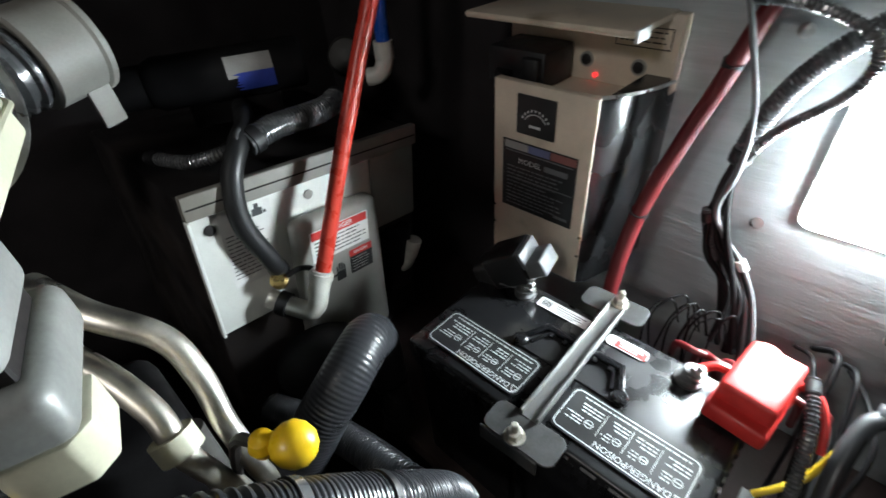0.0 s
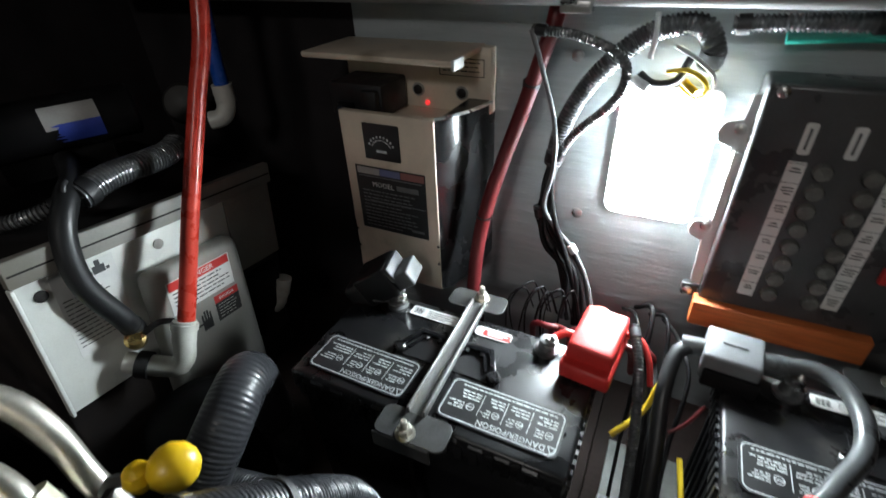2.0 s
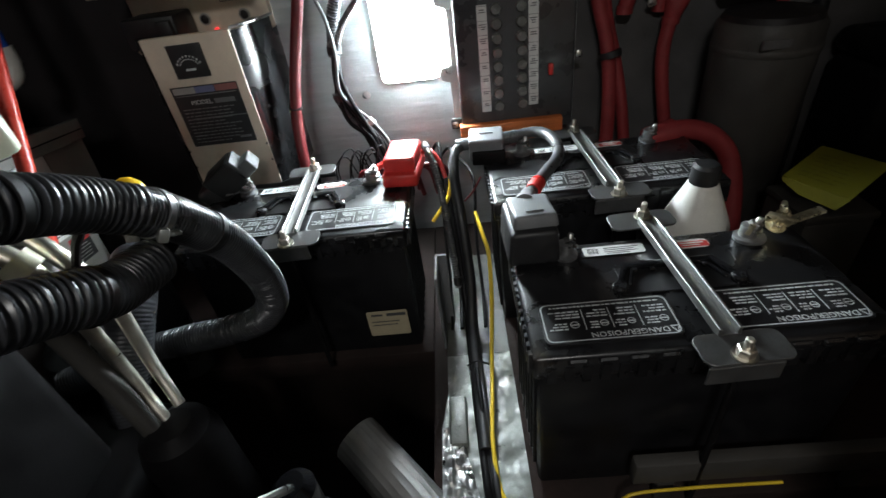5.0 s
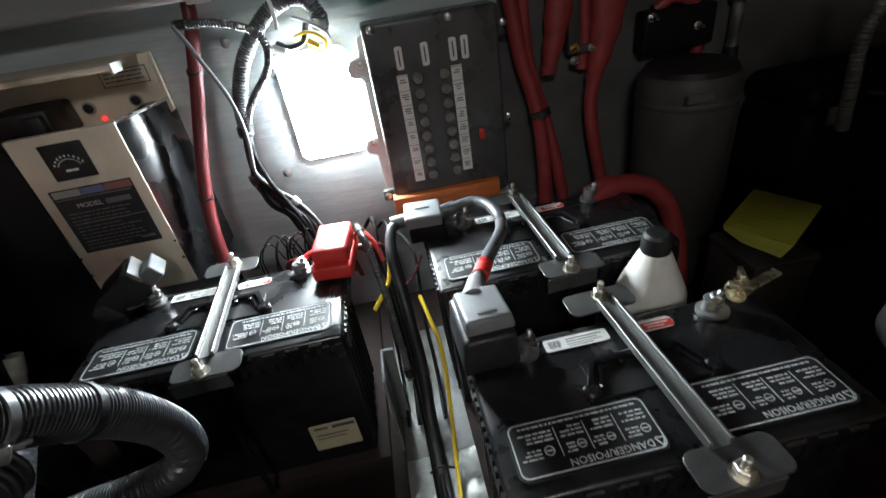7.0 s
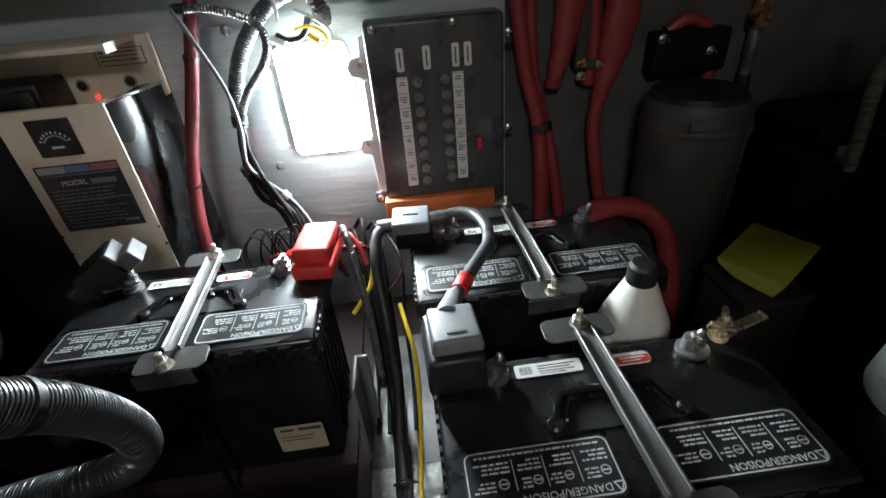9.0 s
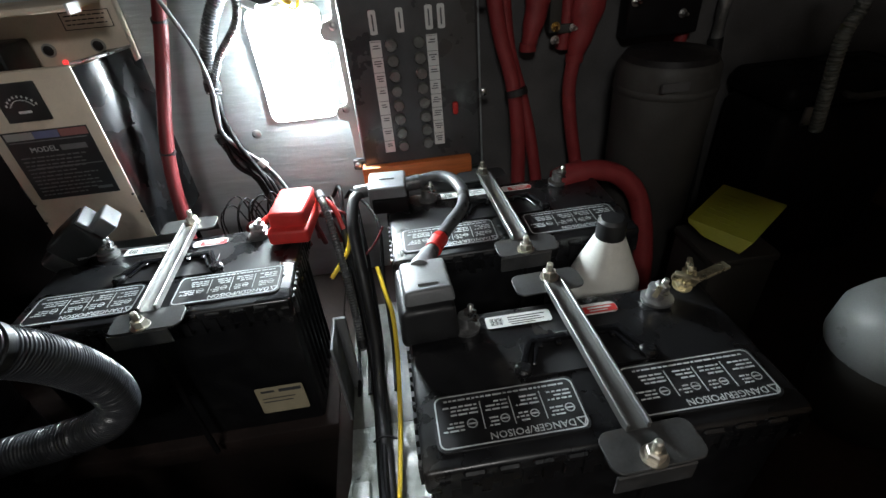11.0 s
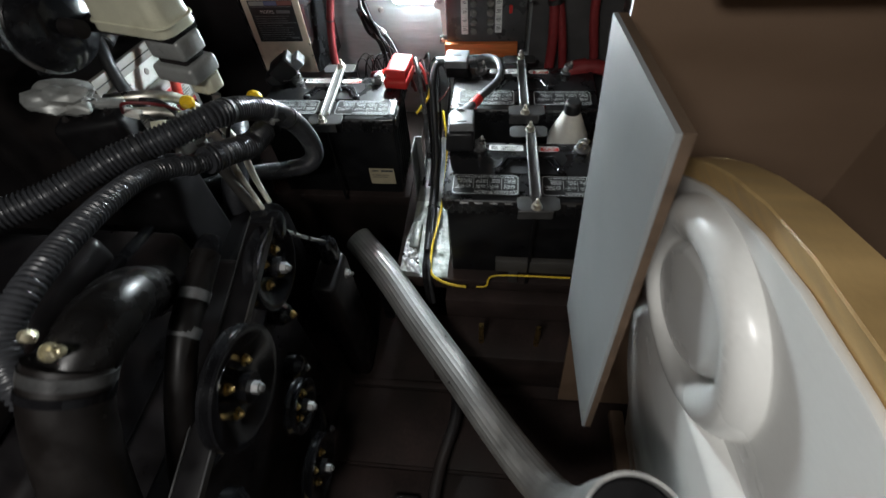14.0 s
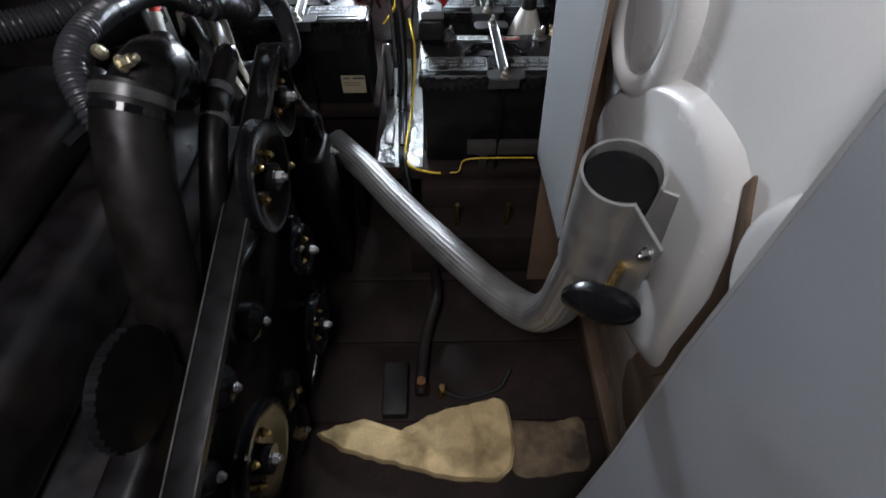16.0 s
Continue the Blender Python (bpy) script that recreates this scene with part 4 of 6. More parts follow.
for v in bm.verts:
    u, w = v.co.x + 0.5, v.co.y + 0.5
    x, y = 0.026 + 0.045 * u * (1 - 0.5 * w), -0.262 + 0.10 * w
    v.co = Vector((x, y, 0.011 + 0.012 * (1 - u) * (1 - w) + 0.006 * noise.noise(Vector((x * 70, y * 60, 2))) + 0.003 * noise.noise(Vector((x * 200, y * 190, 7)))))
bmesh.ops.solidify(bm, geom=bm.faces[:], thickness=0.0008)
part("flap", bm, "steel", fl, "bright loose flap")
solid("gap_liner", box(0.034, 0.1335, -0.030, 0.234, 0.001, 0.004, 0.001, 1), "gapgrey", "grey-green painted sheet on the floor between the batteries", "liner", kind="structure")
tray = thing("tray_bracket", pose(0.030, 0.002, 0.0), "grey metal bracket standing beside a battery", "bracket")
part("upright", box(0.0, 0.004, -0.012, 0.050, 0.0, 0.150, 0.0015), "capgrey", tray)
part("edge", box(0.003, 0.018, 0.044, 0.050, 0.0, 0.150, 0.0015), "capgrey", tray)
foot = thing("floor_bracket", pose(0.050, -0.16, 0.0), "folded bright metal bracket beside the foil", "bracket")
part("plate", box(-0.014, 0.010, -0.030, 0.045, 0.0, 0.018, 0.004), "foil", foot)
tl = thing("tray_lip", pose(0, 0, 0), "dark grey lip of the battery tray", "tray")
part("lip", box(0.240, 0.520, -0.272, -0.256, 0.045, 0.082, 0.003), "hullgrey", tl)
for x in (0.27, 0.48):
    part("lip_foot", box(x, x + 0.02, -0.268, -0.258, 0.0, 0.046, 0.002), "hullgrey", tl)

rng = random.Random(31)
for k in range(4):
    x = 0.044 + 0.016 * k + rng.uniform(-0.004, 0.004)
    run("wiring", [(x - 0.03, 0.325, 0.20 + rng.uniform(-0.02, 0.05)), (x - 0.01, 0.28, 0.215 + rng.uniform(-0.02, 0.03)), (x + rng.uniform(-0.01, 0.01), 0.225, 0.18), (x + 0.004, 0.17, 0.10), (x + 0.006, 0.10, 0.030), (x + 0.004, 0.02, 0.014)], rng.uniform(0.0022, 0.0040), "wireblack", "black cable dropping into the gap between the batteries", "wiring", group="cables in the gap")

# ---------------------------------------------------------------- the dark corner beyond the batteries
run("red_cable", [(0.318, 0.335, 0.62), (0.322, 0.333, 0.54), (0.336, 0.330, 0.44), (0.356, 0.322, 0.36), (0.364, 0.312, 0.27), (0.362, 0.30, 0.16)], 0.0125, "darkred", "thick red cable on the dark bulkhead", seg=16, group="red cables on the bulkhead")
run("red_cable", [(0.342, 0.345, 0.62), (0.344, 0.342, 0.52), (0.352, 0.338, 0.42), (0.372, 0.328, 0.34), (0.388, 0.315, 0.26), (0.400, 0.30, 0.16)], 0.0105, "darkred", "red cable on the dark bulkhead", seg=14, group="red cables on the bulkhead")
run("cable_tie", [(0.360, 0.319, 0.352), (0.362, 0.317, 0.342)], 0.0190, "blackrub", "black cable tie round two red cables", "cable tie")


def boot(name, points, widths, depth, label):
    """A flattened rubber boot that narrows along a line."""
    ob = thing(name, pose(0, 0, 0), label, "cable boot", "red boots on the bulkhead")
    line, bm, rings = glide(points, 0.008), bmesh.new(), []
    for i, c in enumerate(line):
        w = i / (len(line) - 1) * (len(widths) - 1)
        a = min(int(w), len(widths) - 2)
        r = widths[a] + (widths[a + 1] - widths[a]) * (w - a)
        fold = 1 + 0.06 * math.sin(i * 1.3)
        rings.append([bm.verts.new(c + Vector((r * fold * math.cos(2 * math.pi * k / 20), min(r, depth) * math.sin(2 * math.pi * k / 20), 0))) for k in range(20)])
    for a, b in zip(rings, rings[1:]):
        for k in range(20):
            bm.faces.new((a[k], a[(k + 1) % 20], b[(k + 1) % 20], b[k]))
    bm.faces.new(rings[0]), bm.faces.new(rings[-1])
    part("sleeve", bm, "darkred", ob)
    end = line[-1]
    part("collar", hose([end + Vector((0, 0, 0.008)), end - Vector((0, 0, 0.004))], widths[-1] + 0.0015, 0.006, 18), "darkred", ob)
    return ob


boot("cable_boot", [(0.415, 0.340, 0.62), (0.408, 0.340, 0.54), (0.398, 0.338, 0.47), (0.384, 0.336, 0.410)], [0.024, 0.026, 0.021, 0.012], 0.016, "wide red rubber boot on a cable end")
boot("cable_boot", [(0.492, 0.342, 0.62), (0.490, 0.340, 0.54), (0.480, 0.338, 0.45), (0.464, 0.336, 0.385)], [0.026, 0.030, 0.027, 0.013], 0.017, "wide red rubber boot narrowing to its cable")
run("red_cable", [(0.464, 0.336, 0.39), (0.458, 0.334, 0.34), (0.464, 0.330, 0.28), (0.478, 0.322, 0.20)], 0.0115, "darkred", "red cable below a rubber boot", seg=14, group="red cables on the bulkhead")
run("red_cable", [(0.440, 0.352, 0.62), (0.446, 0.352, 0.53), (0.452, 0.351, 0.46), (0.446, 0.350, 0.40)], 0.011, "darkred", "red cable between two rubber boots", seg=14, group="red cables on the bulkhead")
run("red_cable", [(0.57, 0.350, 0.47), (0.60, 0.346, 0.485), (0.635, 0.345, 0.470), (0.655, 0.345, 0.43), (0.650, 0.345, 0.38)], 0.010, "darkred", "red cable over the dim tank", seg=14, group="red cables on the bulkhead")
run("red_cable", [(0.396, 0.196, 0.236), (0.414, 0.200, 0.240), (0.440, 0.204, 0.244)], 0.0205, "darkred", "red rubber boot on a battery post", "cable boot", seg=18)
run("red_cable", [(0.436, 0.204, 0.244), (0.470, 0.206, 0.242), (0.505, 0.204, 0.228), (0.535, 0.196, 0.195), (0.548, 0.18, 0.14), (0.55, 0.16, 0.07), (0.55, 0.15, 0.01)], 0.0165, "darkred", "thick red battery cable arching off its post", seg=16)
bs = thing("cable_bracket", pose(0.428, 0.345, 0.432), "dark cable bracket with bright studs", "bracket")
part("body", box(-0.010, 0.010, -0.010, 0.014, -0.004, 0.095, 0.003), "hullgrey", bs)
part("arm", box(0.004, 0.040, -0.010, 0.004, -0.006, 0.008, 0.003), "hullgrey", bs)
part("stud", hexbolt(0.0055, 0.006, 0.003, 0.008, pose(0, -0.010, 0.006, 90)), "brass", bs)
part("stud", hexbolt(0.0055, 0.006, 0.003, 0.008, pose(0, -0.010, -0.014, 90)), "steel", bs)
part("stud", hexbolt(0.0050, 0.005, 0.003, 0.006, pose(0.030, -0.010, 0.002, 90)), "steel", bs)
st_ = thing("storage_tank", pose(0.588, 0.262, 0.0), "dark grey round tank with a darkened label", "tank")
part("body", lathe([(0.066, 0), (0.071, 0.01), (0.077, 0.36), (0.076, 0.384), (0.071, 0.392)], 40), "hullgrey", st_)
part("seam", lathe([(0.0765, 0.345), (0.0785, 0.348), (0.0785, 0.354), (0.0768, 0.357)], 40), "hullgrey", st_)
part("lid", lathe([(0.072, 0.390), (0.066, 0.400), (0.03, 0.406), (0.005, 0.407)], 40), "darkmetal", st_, "black domed lid")
# label's dimness in the corner is put into its colour
part("label", box(-0.048, -0.006, -0.0765, -0.0700, 0.362, 0.375, 0.001, 1), "liner", st_, "pale label, darkened for the dim corner")
rl = thing("relay", pose(0.604, 0.338, 0.0), "black relay block with bright studs over the tank", "relay")
part("body", box(-0.062, 0.062, -0.014, 0.020, 0.408, 0.472, 0.005, 3), "wireblack", rl)
part("stud", hexbolt(0.0055, 0.006, 0.003, 0.010, pose(-0.052, -0.014, 0.464, 90)), "steel", rl)
part("stud", hexbolt(0.0050, 0.006, 0.003, 0.008, pose(0.030, -0.014, 0.440, 90)), "steel", rl)
hf = thing("hose_fitting", pose(0.722, 0.350, 0.0), "brass hose fitting on a bright tube in the dim corner", "pipe fitting")
part("nut", lathe([(0.016, 0.462), (0.018, 0.464), (0.018, 0.486), (0.014, 0.490), (0.012, 0.58)], 6), "brass", hf)
part("tube", lathe([(0.009, 0.385), (0.0095, 0.388), (0.0085, 0.420), (0.010, 0.424), (0.010, 0.462)], 18), "lead", hf, "bright metal tube")
part("hose", hose([(0, 0, 0.39), (0.004, -0.004, 0.30), (0.01, -0.01, 0.12), (0.01, -0.01, 0.0)], 0.0115, 0.01, 14), "blackrub", hf, "black hose")
eq = thing("equipment_box", pose(0.762, 0.20, 0.0), "black equipment case in the dim corner", "equipment box")
part("body", box(0, 0.26, 0, 0.15, 0, 0.30, 0.02, 3), "wireblack", eq)
part("lid", box(-0.003, 0.263, -0.003, 0.15, 0.301, 0.345, 0.02, 3), "wireblack", eq)
part("latch", box(0.030, 0.050, -0.008, -0.002, 0.280, 0.310, 0.002, 2), "steel", eq, "bright latch")
part("handle", hose([(0.09, -0.004, 0.325), (0.095, -0.022, 0.325), (0.165, -0.022, 0.325), (0.17, -0.004, 0.325)], 0.005, 0.008, 10), "hullgrey", eq)
run("foil_sleeve", [(0.800, 0.172, 0.52), (0.795, 0.170, 0.459), (0.781, 0.168, 0.4185), (0.789, 0.168, 0.34), (0.80, 0.172, 0.28)], 0.010, "foil", "silvery ribbed sleeve hanging in the dim corner", "sleeve", 0.006, 0.0016)
bottle = thing("bottle", pose(0.388, -0.010, 0.0), "white plastic bottle with a black cap between two batteries", "bottle")
part("body", lathe([(0.038, 0), (0.042, 0.004), (0.043, 0.198), (0.0425, 0.208), (0.039, 0.218), (0.018, 0.268), (0.0145, 0.272)], 36), "white", bottle)
part("cap", lathe([(0.0165, 0.266), (0.0175, 0.270), (0.0165, 0.290), (0.013, 0.294), (0.002, 0.2945)], 24), "blackrub", bottle, "black screw cap")

pump = thing("white_canister", pose(0.715, -0.125, 0.0), "grey-white rounded canister beyond the batteries", "canister")
# lit top and shaded underside are given as two colours
part("body", lathe([(0.055, 0), (0.062, 0.01), (0.064, 0.12), (0.062, 0.125)], 32), "hullgrey", pump, "lower body, its shade in a dark colour")
part("shoulder", lathe([(0.068, 0.120), (0.070, 0.128), (0.066, 0.170), (0.050, 0.196), (0.030, 0.206), (0.010, 0.208)], 32), "greyplastic", pump, "rounded shoulder, its light in a pale colour")
part("lid", lathe([(0.026, 0.203), (0.028, 0.208), (0.026, 0.222), (0.020, 0.226)], 28), "hullgrey", pump, "dark screw lid")

corner, along, down = Vector((0.655, 0.185, 0.205)), Vector((0.705, 0.105, 0.203)), Vector((0.575, 0.088, 0.186))
ax = (along - corner).normalized()
ay = (corner - down) - ax * (corner - down).dot(ax)
cm = Matrix((ax, ay.normalized(), ax.cross(ay.normalized()))).transposed().to_4x4()
cm.translation = (along + down) / 2
card = thing("yellow_card", cm.normalized(), "folded yellow card lying tilted on a dark grey box", "card")
part("sheet", prism(rounded(0.094, 0.108, 0.003), 0, 0.0012, m=pose(0, 0.010, 0)), "card", card, smooth=False)
part("flap", prism([(-0.047, 0.0), (0.047, 0.0), (0.040, -0.022), (-0.012, -0.018), (-0.042, -0.006)][::-1], 0, 0.0012, m=pose(0, -0.044, 0.0, 28)), "card", card, smooth=False)
part("print", bars(print_rows(random.Random(2), -0.034, 0.030, -0.030, 0.046, 0.011, 0.0014, 0.2), pose(0, 0, 0.0012)), "cardprint", card, "faint lines of print", smooth=False)
cbx = thing("small_box", pose(0.628, 0.085, 0.0), "dark grey box under the yellow card", "box")
part("body", box(-0.050, 0.052, -0.050, 0.050, 0.0, 0.150, 0.006, 2), "hullgrey", cbx)
part("lid", box(-0.052, 0.054, -0.052, 0.052, 0.148, 0.162, 0.004, 2), "hullgrey", cbx)
nut = thing("wing_nuts", pose(0.472, -0.092, 0.241), "cluster of brass wing nuts and lugs on a battery post", "wing nut")
part("washer", lathe([(0.016, 0), (0.016, 0.003), (0.012, 0.004)], 20, pose(-0.066, -0.006, 0.0)), "lead", nut)
for k, (x, y, z, a, b) in enumerate(((-0.066, -0.004, 0.006, 10, 40), (-0.034, 0.004, 0.010, 20, -30), (-0.022, 0.012, 0.014, -10, 60))):
    part("wing", box(-0.013, 0.013, -0.003, 0.003, 0, 0.014, 0.002, 2, m=pose(x, y, z, a, 10, b)), "palebrass", nut)
    part("nut", hexbolt(0.008, 0.008, 0.004, 0.008, pose(x, y, z - 0.004, a, 8, b)), "palebrass", nut)
part("lug", box(-0.03, 0.03, -0.006, 0.006, 0, 0.004, 0.001, 1, m=pose(-0.005, 0.010, 0.008, 0, -8, 12)), "palebrass", nut)

# ---------------------------------------------------------------- heater and plumbing against the side
HX = -0.560
tilt = Matrix.Translation((HX, -0.122, 0.405)) @ Matrix.Rotation(radians(-6), 4, "X") @ Matrix.Translation((-HX, 0.122, -0.405))
ht = thing("water_heater", tilt, "white enamelled gas heater with warning labels, tilted", "heater")
part("body", box(-0.90, HX - 0.004, -0.124, 0.242, 0.020, 0.400, 0.006), "darkmetal", ht, "dark heater case")
part("front_panel", box(HX - 0.004, HX, -0.118, 0.150, 0.192, 0.372, 0.002), "heater", ht, "white front panel")
part("panel_fold", box(HX - 0.004, HX + 0.006, -0.1225, -0.1185, 0.192, 0.372, 0.001), "heater", ht, "folded edge of the front")
part("top_rail", box(HX - 0.004, HX + 0.008, -0.1225, 0.242, 0.374, 0.406, 0.002), "heatergrey", ht, "worn grey top rail")
part("rail_groove", box(HX + 0.0075, HX + 0.0090, -0.120, 0.238, 0.3885, 0.3905), "darkmetal", ht, smooth=False)
part("back_panel", box(HX - 0.006, HX - 0.001, 0.152, 0.242, 0.245, 0.373, 0.002), "heatergrey", ht, "dull scuffed side panel")
# black block added to darken the area below the side panel
part("dark_lump", box(HX - 0.06, HX + 0.012, 0.165, 0.225, 0.10, 0.236, 0.010, 3), "engine", ht, "black block added where the lower side is dark")
bm = box(HX, HX + 0.035, -0.006, 0.136, 0.075, 0.330, 0.014, 4)
for v in bm.verts:
    v.co.y += 0.10 * max(0.0, 0.20 - v.co.z) * (1 if v.co.y > 0.06 else -0.4)
part("valve_cover", bm, "heatergrey", ht, "grey rounded valve cover")
h = Matrix.Translation((HX + 0.0352, 0, 0)) @ Matrix.Rotation(radians(90), 4, "Z") @ Matrix.Rotation(radians(90), 4, "X")
hw = Matrix.Translation((HX + 0.0002, 0, 0)) @ Matrix.Rotation(radians(90), 4, "Z") @ Matrix.Rotation(radians(90), 4, "X")
part("danger_label", bars([(0.062, 0.288, 0.100, 0.050)], h), "paper", ht, "white danger label", smooth=False)
part("danger_label_band", bars([(0.062, 0.3055, 0.096, 0.013)], h @ pose(0, 0, 0.0003)), "redlabel", ht, smooth=False)
letters("danger_lettering", "DANGER", 0.011, h @ pose(0.062, 0.3055, 0.0008), "paper", ht)
part("danger_print", bars(print_rows(random.Random(5), 0.018, 0.106, 0.266, 0.297, 0.006, 0.0018, 0.2), h @ pose(0, 0, 0.0003)), "greyrub", ht, smooth=False)
part("warning_label", bars([(0.094, 0.230, 0.042, 0.030)], h), "plate", ht, smooth=False)
part("warning_label_band", bars([(0.094, 0.251, 0.042, 0.012)], h), "redlabel", ht, smooth=False)
letters("warning_lettering", "DANGER", 0.0065, h @ pose(0.094, 0.251, 0.0006), "paper", ht)
part("warning_print", bars(print_rows(random.Random(15), 0.077, 0.111, 0.218, 0.243, 0.005, 0.0012, 0.2), h @ pose(0, 0, 0.0003)), "dullwhite", ht, smooth=False)
part("stop_symbol", bars([(0.055, 0.222, 0.016, 0.016), (0.0485, 0.234, 0.0028, 0.012), (0.053, 0.237, 0.0028, 0.015), (0.0572, 0.237, 0.0028, 0.015), (0.0614, 0.234, 0.0028, 0.012), (0.041, 0.226, 0.012, 0.003), (0.032, 0.224, 0.010, 0.0025)], h), "plate", ht, "black stop-sign symbol", smooth=False)
part("instruction_sheet", bars([(-0.052, 0.312, 0.070, 0.112)], hw), "paper", ht, "printed instruction sheet", smooth=False)
part("instruction_print", bars(print_rows(random.Random(6), -0.083, -0.022, 0.264, 0.336, 0.0058, 0.0013, 0.35) + [(-0.036, 0.354, 0.014, 0.010), (-0.036, 0.362, 0.006, 0.008), (-0.046, 0.352, 0.004, 0.004), (-0.026, 0.352, 0.004, 0.004)], hw @ pose(0, 0, 0.0003)), "greyrub", ht, smooth=False)
part("screw_hole", lathe([(0.007, 0), (0.007, 0.002), (0.005, 0.0025)], 16, pose(HX, 0.040, 0.352, 0, 90, 0)), "heatergrey", ht)
part("screw_hole", lathe([(0.007, 0), (0.007, 0.002), (0.005, 0.0025)], 16, pose(HX, -0.098, 0.352, 0, 90, 0)), "darkmetal", ht)

run("red_pipe", [(-0.488, -0.016, 0.250), (-0.492, 0.004, 0.285), (-0.502, 0.060, 0.390), (-0.512, 0.122, 0.500), (-0.514, 0.165, 0.59), (-0.522, 0.19, 0.715), (-0.53, 0.21, 1.02)], 0.0105, "redpipe", "red plastic water pipe rising from an elbow", "pipe", seg=18)
el = thing("pipe_elbow", pose(0, 0, 0), "white plastic pipe elbow under the red pipe", "pipe fitting", "pipe fittings")
part("collar", hose([(-0.490, -0.011, 0.262), (-0.487, -0.024, 0.238)], 0.0145, 0.008, 18), "white", el)
part("collar_ring", hose([(-0.4895, -0.0125, 0.259), (-0.489, -0.0165, 0.252)], 0.0165, 0.008, 18), "white", el)
part("bend", hose([(-0.488, -0.022, 0.240), (-0.486, -0.034, 0.216), (-0.496, -0.044, 0.208), (-0.525, -0.060, 0.214), (-0.545, -0.072, 0.222)], 0.0135, 0.006, 18), "white", el)
part("nut_ring", hose([(-0.520, -0.058, 0.213), (-0.532, -0.065, 0.217)], 0.0175, 0.008, 18), "blackrub", el)
valve = thing("drain_valve", pose(-0.535, -0.052, 0.245), "small brass drain valve with a black lever", "valve")
part("body", lathe([(0.010, 0), (0.012, 0.006), (0.012, 0.018), (0.008, 0.022)], 18, pose(0, 0, 0, 20, 40, 0)), "brass", valve)
part("lever", hose([(0.01, 0.004, 0.012), (0.02, 0.022, 0.020), (0.018, 0.040, 0.008)], 0.004, 0.004, 10), "blackrub", valve)
run("black_hose", [(-0.538, -0.046, 0.258), (-0.533, -0.056, 0.290), (-0.540, -0.071, 0.350), (-0.551, -0.060, 0.402), (-0.566, -0.034, 0.433), (-0.600, -0.004, 0.442), (-0.70, 0.04, 0.440)], 0.0128, "blackrub", "black rubber water hose over the heater", "hose", seg=16)
run("conduit", [(-0.568, -0.022, 0.430), (-0.572, 0.020, 0.436), (-0.574, 0.062, 0.434), (-0.585, 0.105, 0.430), (-0.62, 0.15, 0.425)], 0.0165, "conduit", "black corrugated conduit lying along the edge of the heater", "conduit", 0.0045, 0.0016, 18)
run("conduit", [(-0.566, -0.034, 0.432), (-0.576, -0.060, 0.427), (-0.600, -0.086, 0.422), (-0.66, -0.11, 0.42)], 0.009, "conduit", "thin black conduit lying on the heater", "conduit", 0.0045, 0.0016, 12)
run("cable_tie", [(-0.566, -0.026, 0.452), (-0.562, -0.034, 0.446), (-0.560, -0.036, 0.420)], 0.0030, "blackrub", "black cable tie round the hose and the conduit", "cable tie")
run("blue_pipe", [(-0.60, 0.235, 0.475), (-0.598, 0.235, 0.53), (-0.59, 0.236, 0.62), (-0.585, 0.24, 0.715), (-0.58, 0.24, 1.02)], 0.0105, "bluepipe", "blue plastic water pipe", "pipe", seg=18)
el2 = thing("pipe_elbow", pose(0, 0, 0), "white plastic elbow under the blue pipe", "pipe fitting", "pipe fittings")
part("collar", hose([(-0.60, 0.235, 0.488), (-0.600, 0.235, 0.462)], 0.0150, 0.008, 18), "white", el2)
part("bend", hose([(-0.600, 0.235, 0.465), (-0.600, 0.230, 0.450), (-0.606, 0.222, 0.440), (-0.618, 0.212, 0.438)], 0.0135, 0.006, 18), "white", el2)
el4 = thing("pipe_coupling", pose(0, 0, 0), "white plastic coupling on the blue pipe", "pipe fitting", "pipe fittings")
part("sleeve", hose([(-0.590, 0.2362, 0.606), (-0.5885, 0.2364, 0.650)], 0.0150, 0.008, 18), "white", el4)
part("ring", hose([(-0.5902, 0.2362, 0.602), (-0.5898, 0.2362, 0.612)], 0.0165, 0.004, 18), "white", el4)
# pale cap coloured dark grey to carry the dim light on it
dc = thing("vent_cap", pose(-0.735, 0.262, 0.438, 70, 0, 40), "pale round cap behind the pipes, darkened for dim light", "cap")
part("cap", lathe([(0.030, -0.02), (0.034, -0.016), (0.034, 0.008), (0.028, 0.018), (0.010, 0.022)], 28), "hullgrey", dc)
part("spigot", lathe([(0.018, -0.10), (0.018, -0.018)], 18), "hullgrey", dc)
el3 = thing("pipe_elbow", pose(0, 0, 0), "white plastic elbow low behind the heater", "pipe fitting", "pipe fittings")
part("collar", hose([(-0.546, 0.202, 0.165), (-0.551, 0.192, 0.135)], 0.0150, 0.008, 18), "white", el3)
part("bend", hose([(-0.551, 0.192, 0.138), (-0.556, 0.182, 0.118), (-0.570, 0.150, 0.114)], 0.0140, 0.006, 18), "white", el3)

duct = thing("duct_collar", pose(-0.650, -0.150, 0.556, -84, 6, 18), "grey-white duct collar on a black corrugated duct", "duct")
part("band", lathe([(0.045, -0.030), (0.048, -0.028), (0.048, 0.021), (0.051, 0.024), (0.051, 0.030), (0.045, 0.031), (0.043, -0.030)], 40), "heatergrey", duct)
part("tab", box(0.028, 0.032, 0.034, 0.078, -0.004, 0.022, 0.002), "heatergrey", duct)
part("duct", hose([(0, 0, -0.022), (0, 0, -0.09), (-0.01, 0.0, -0.20)], 0.043, 0.01, 28, 0.014, 0.006), "conduit", duct, "black corrugated duct")
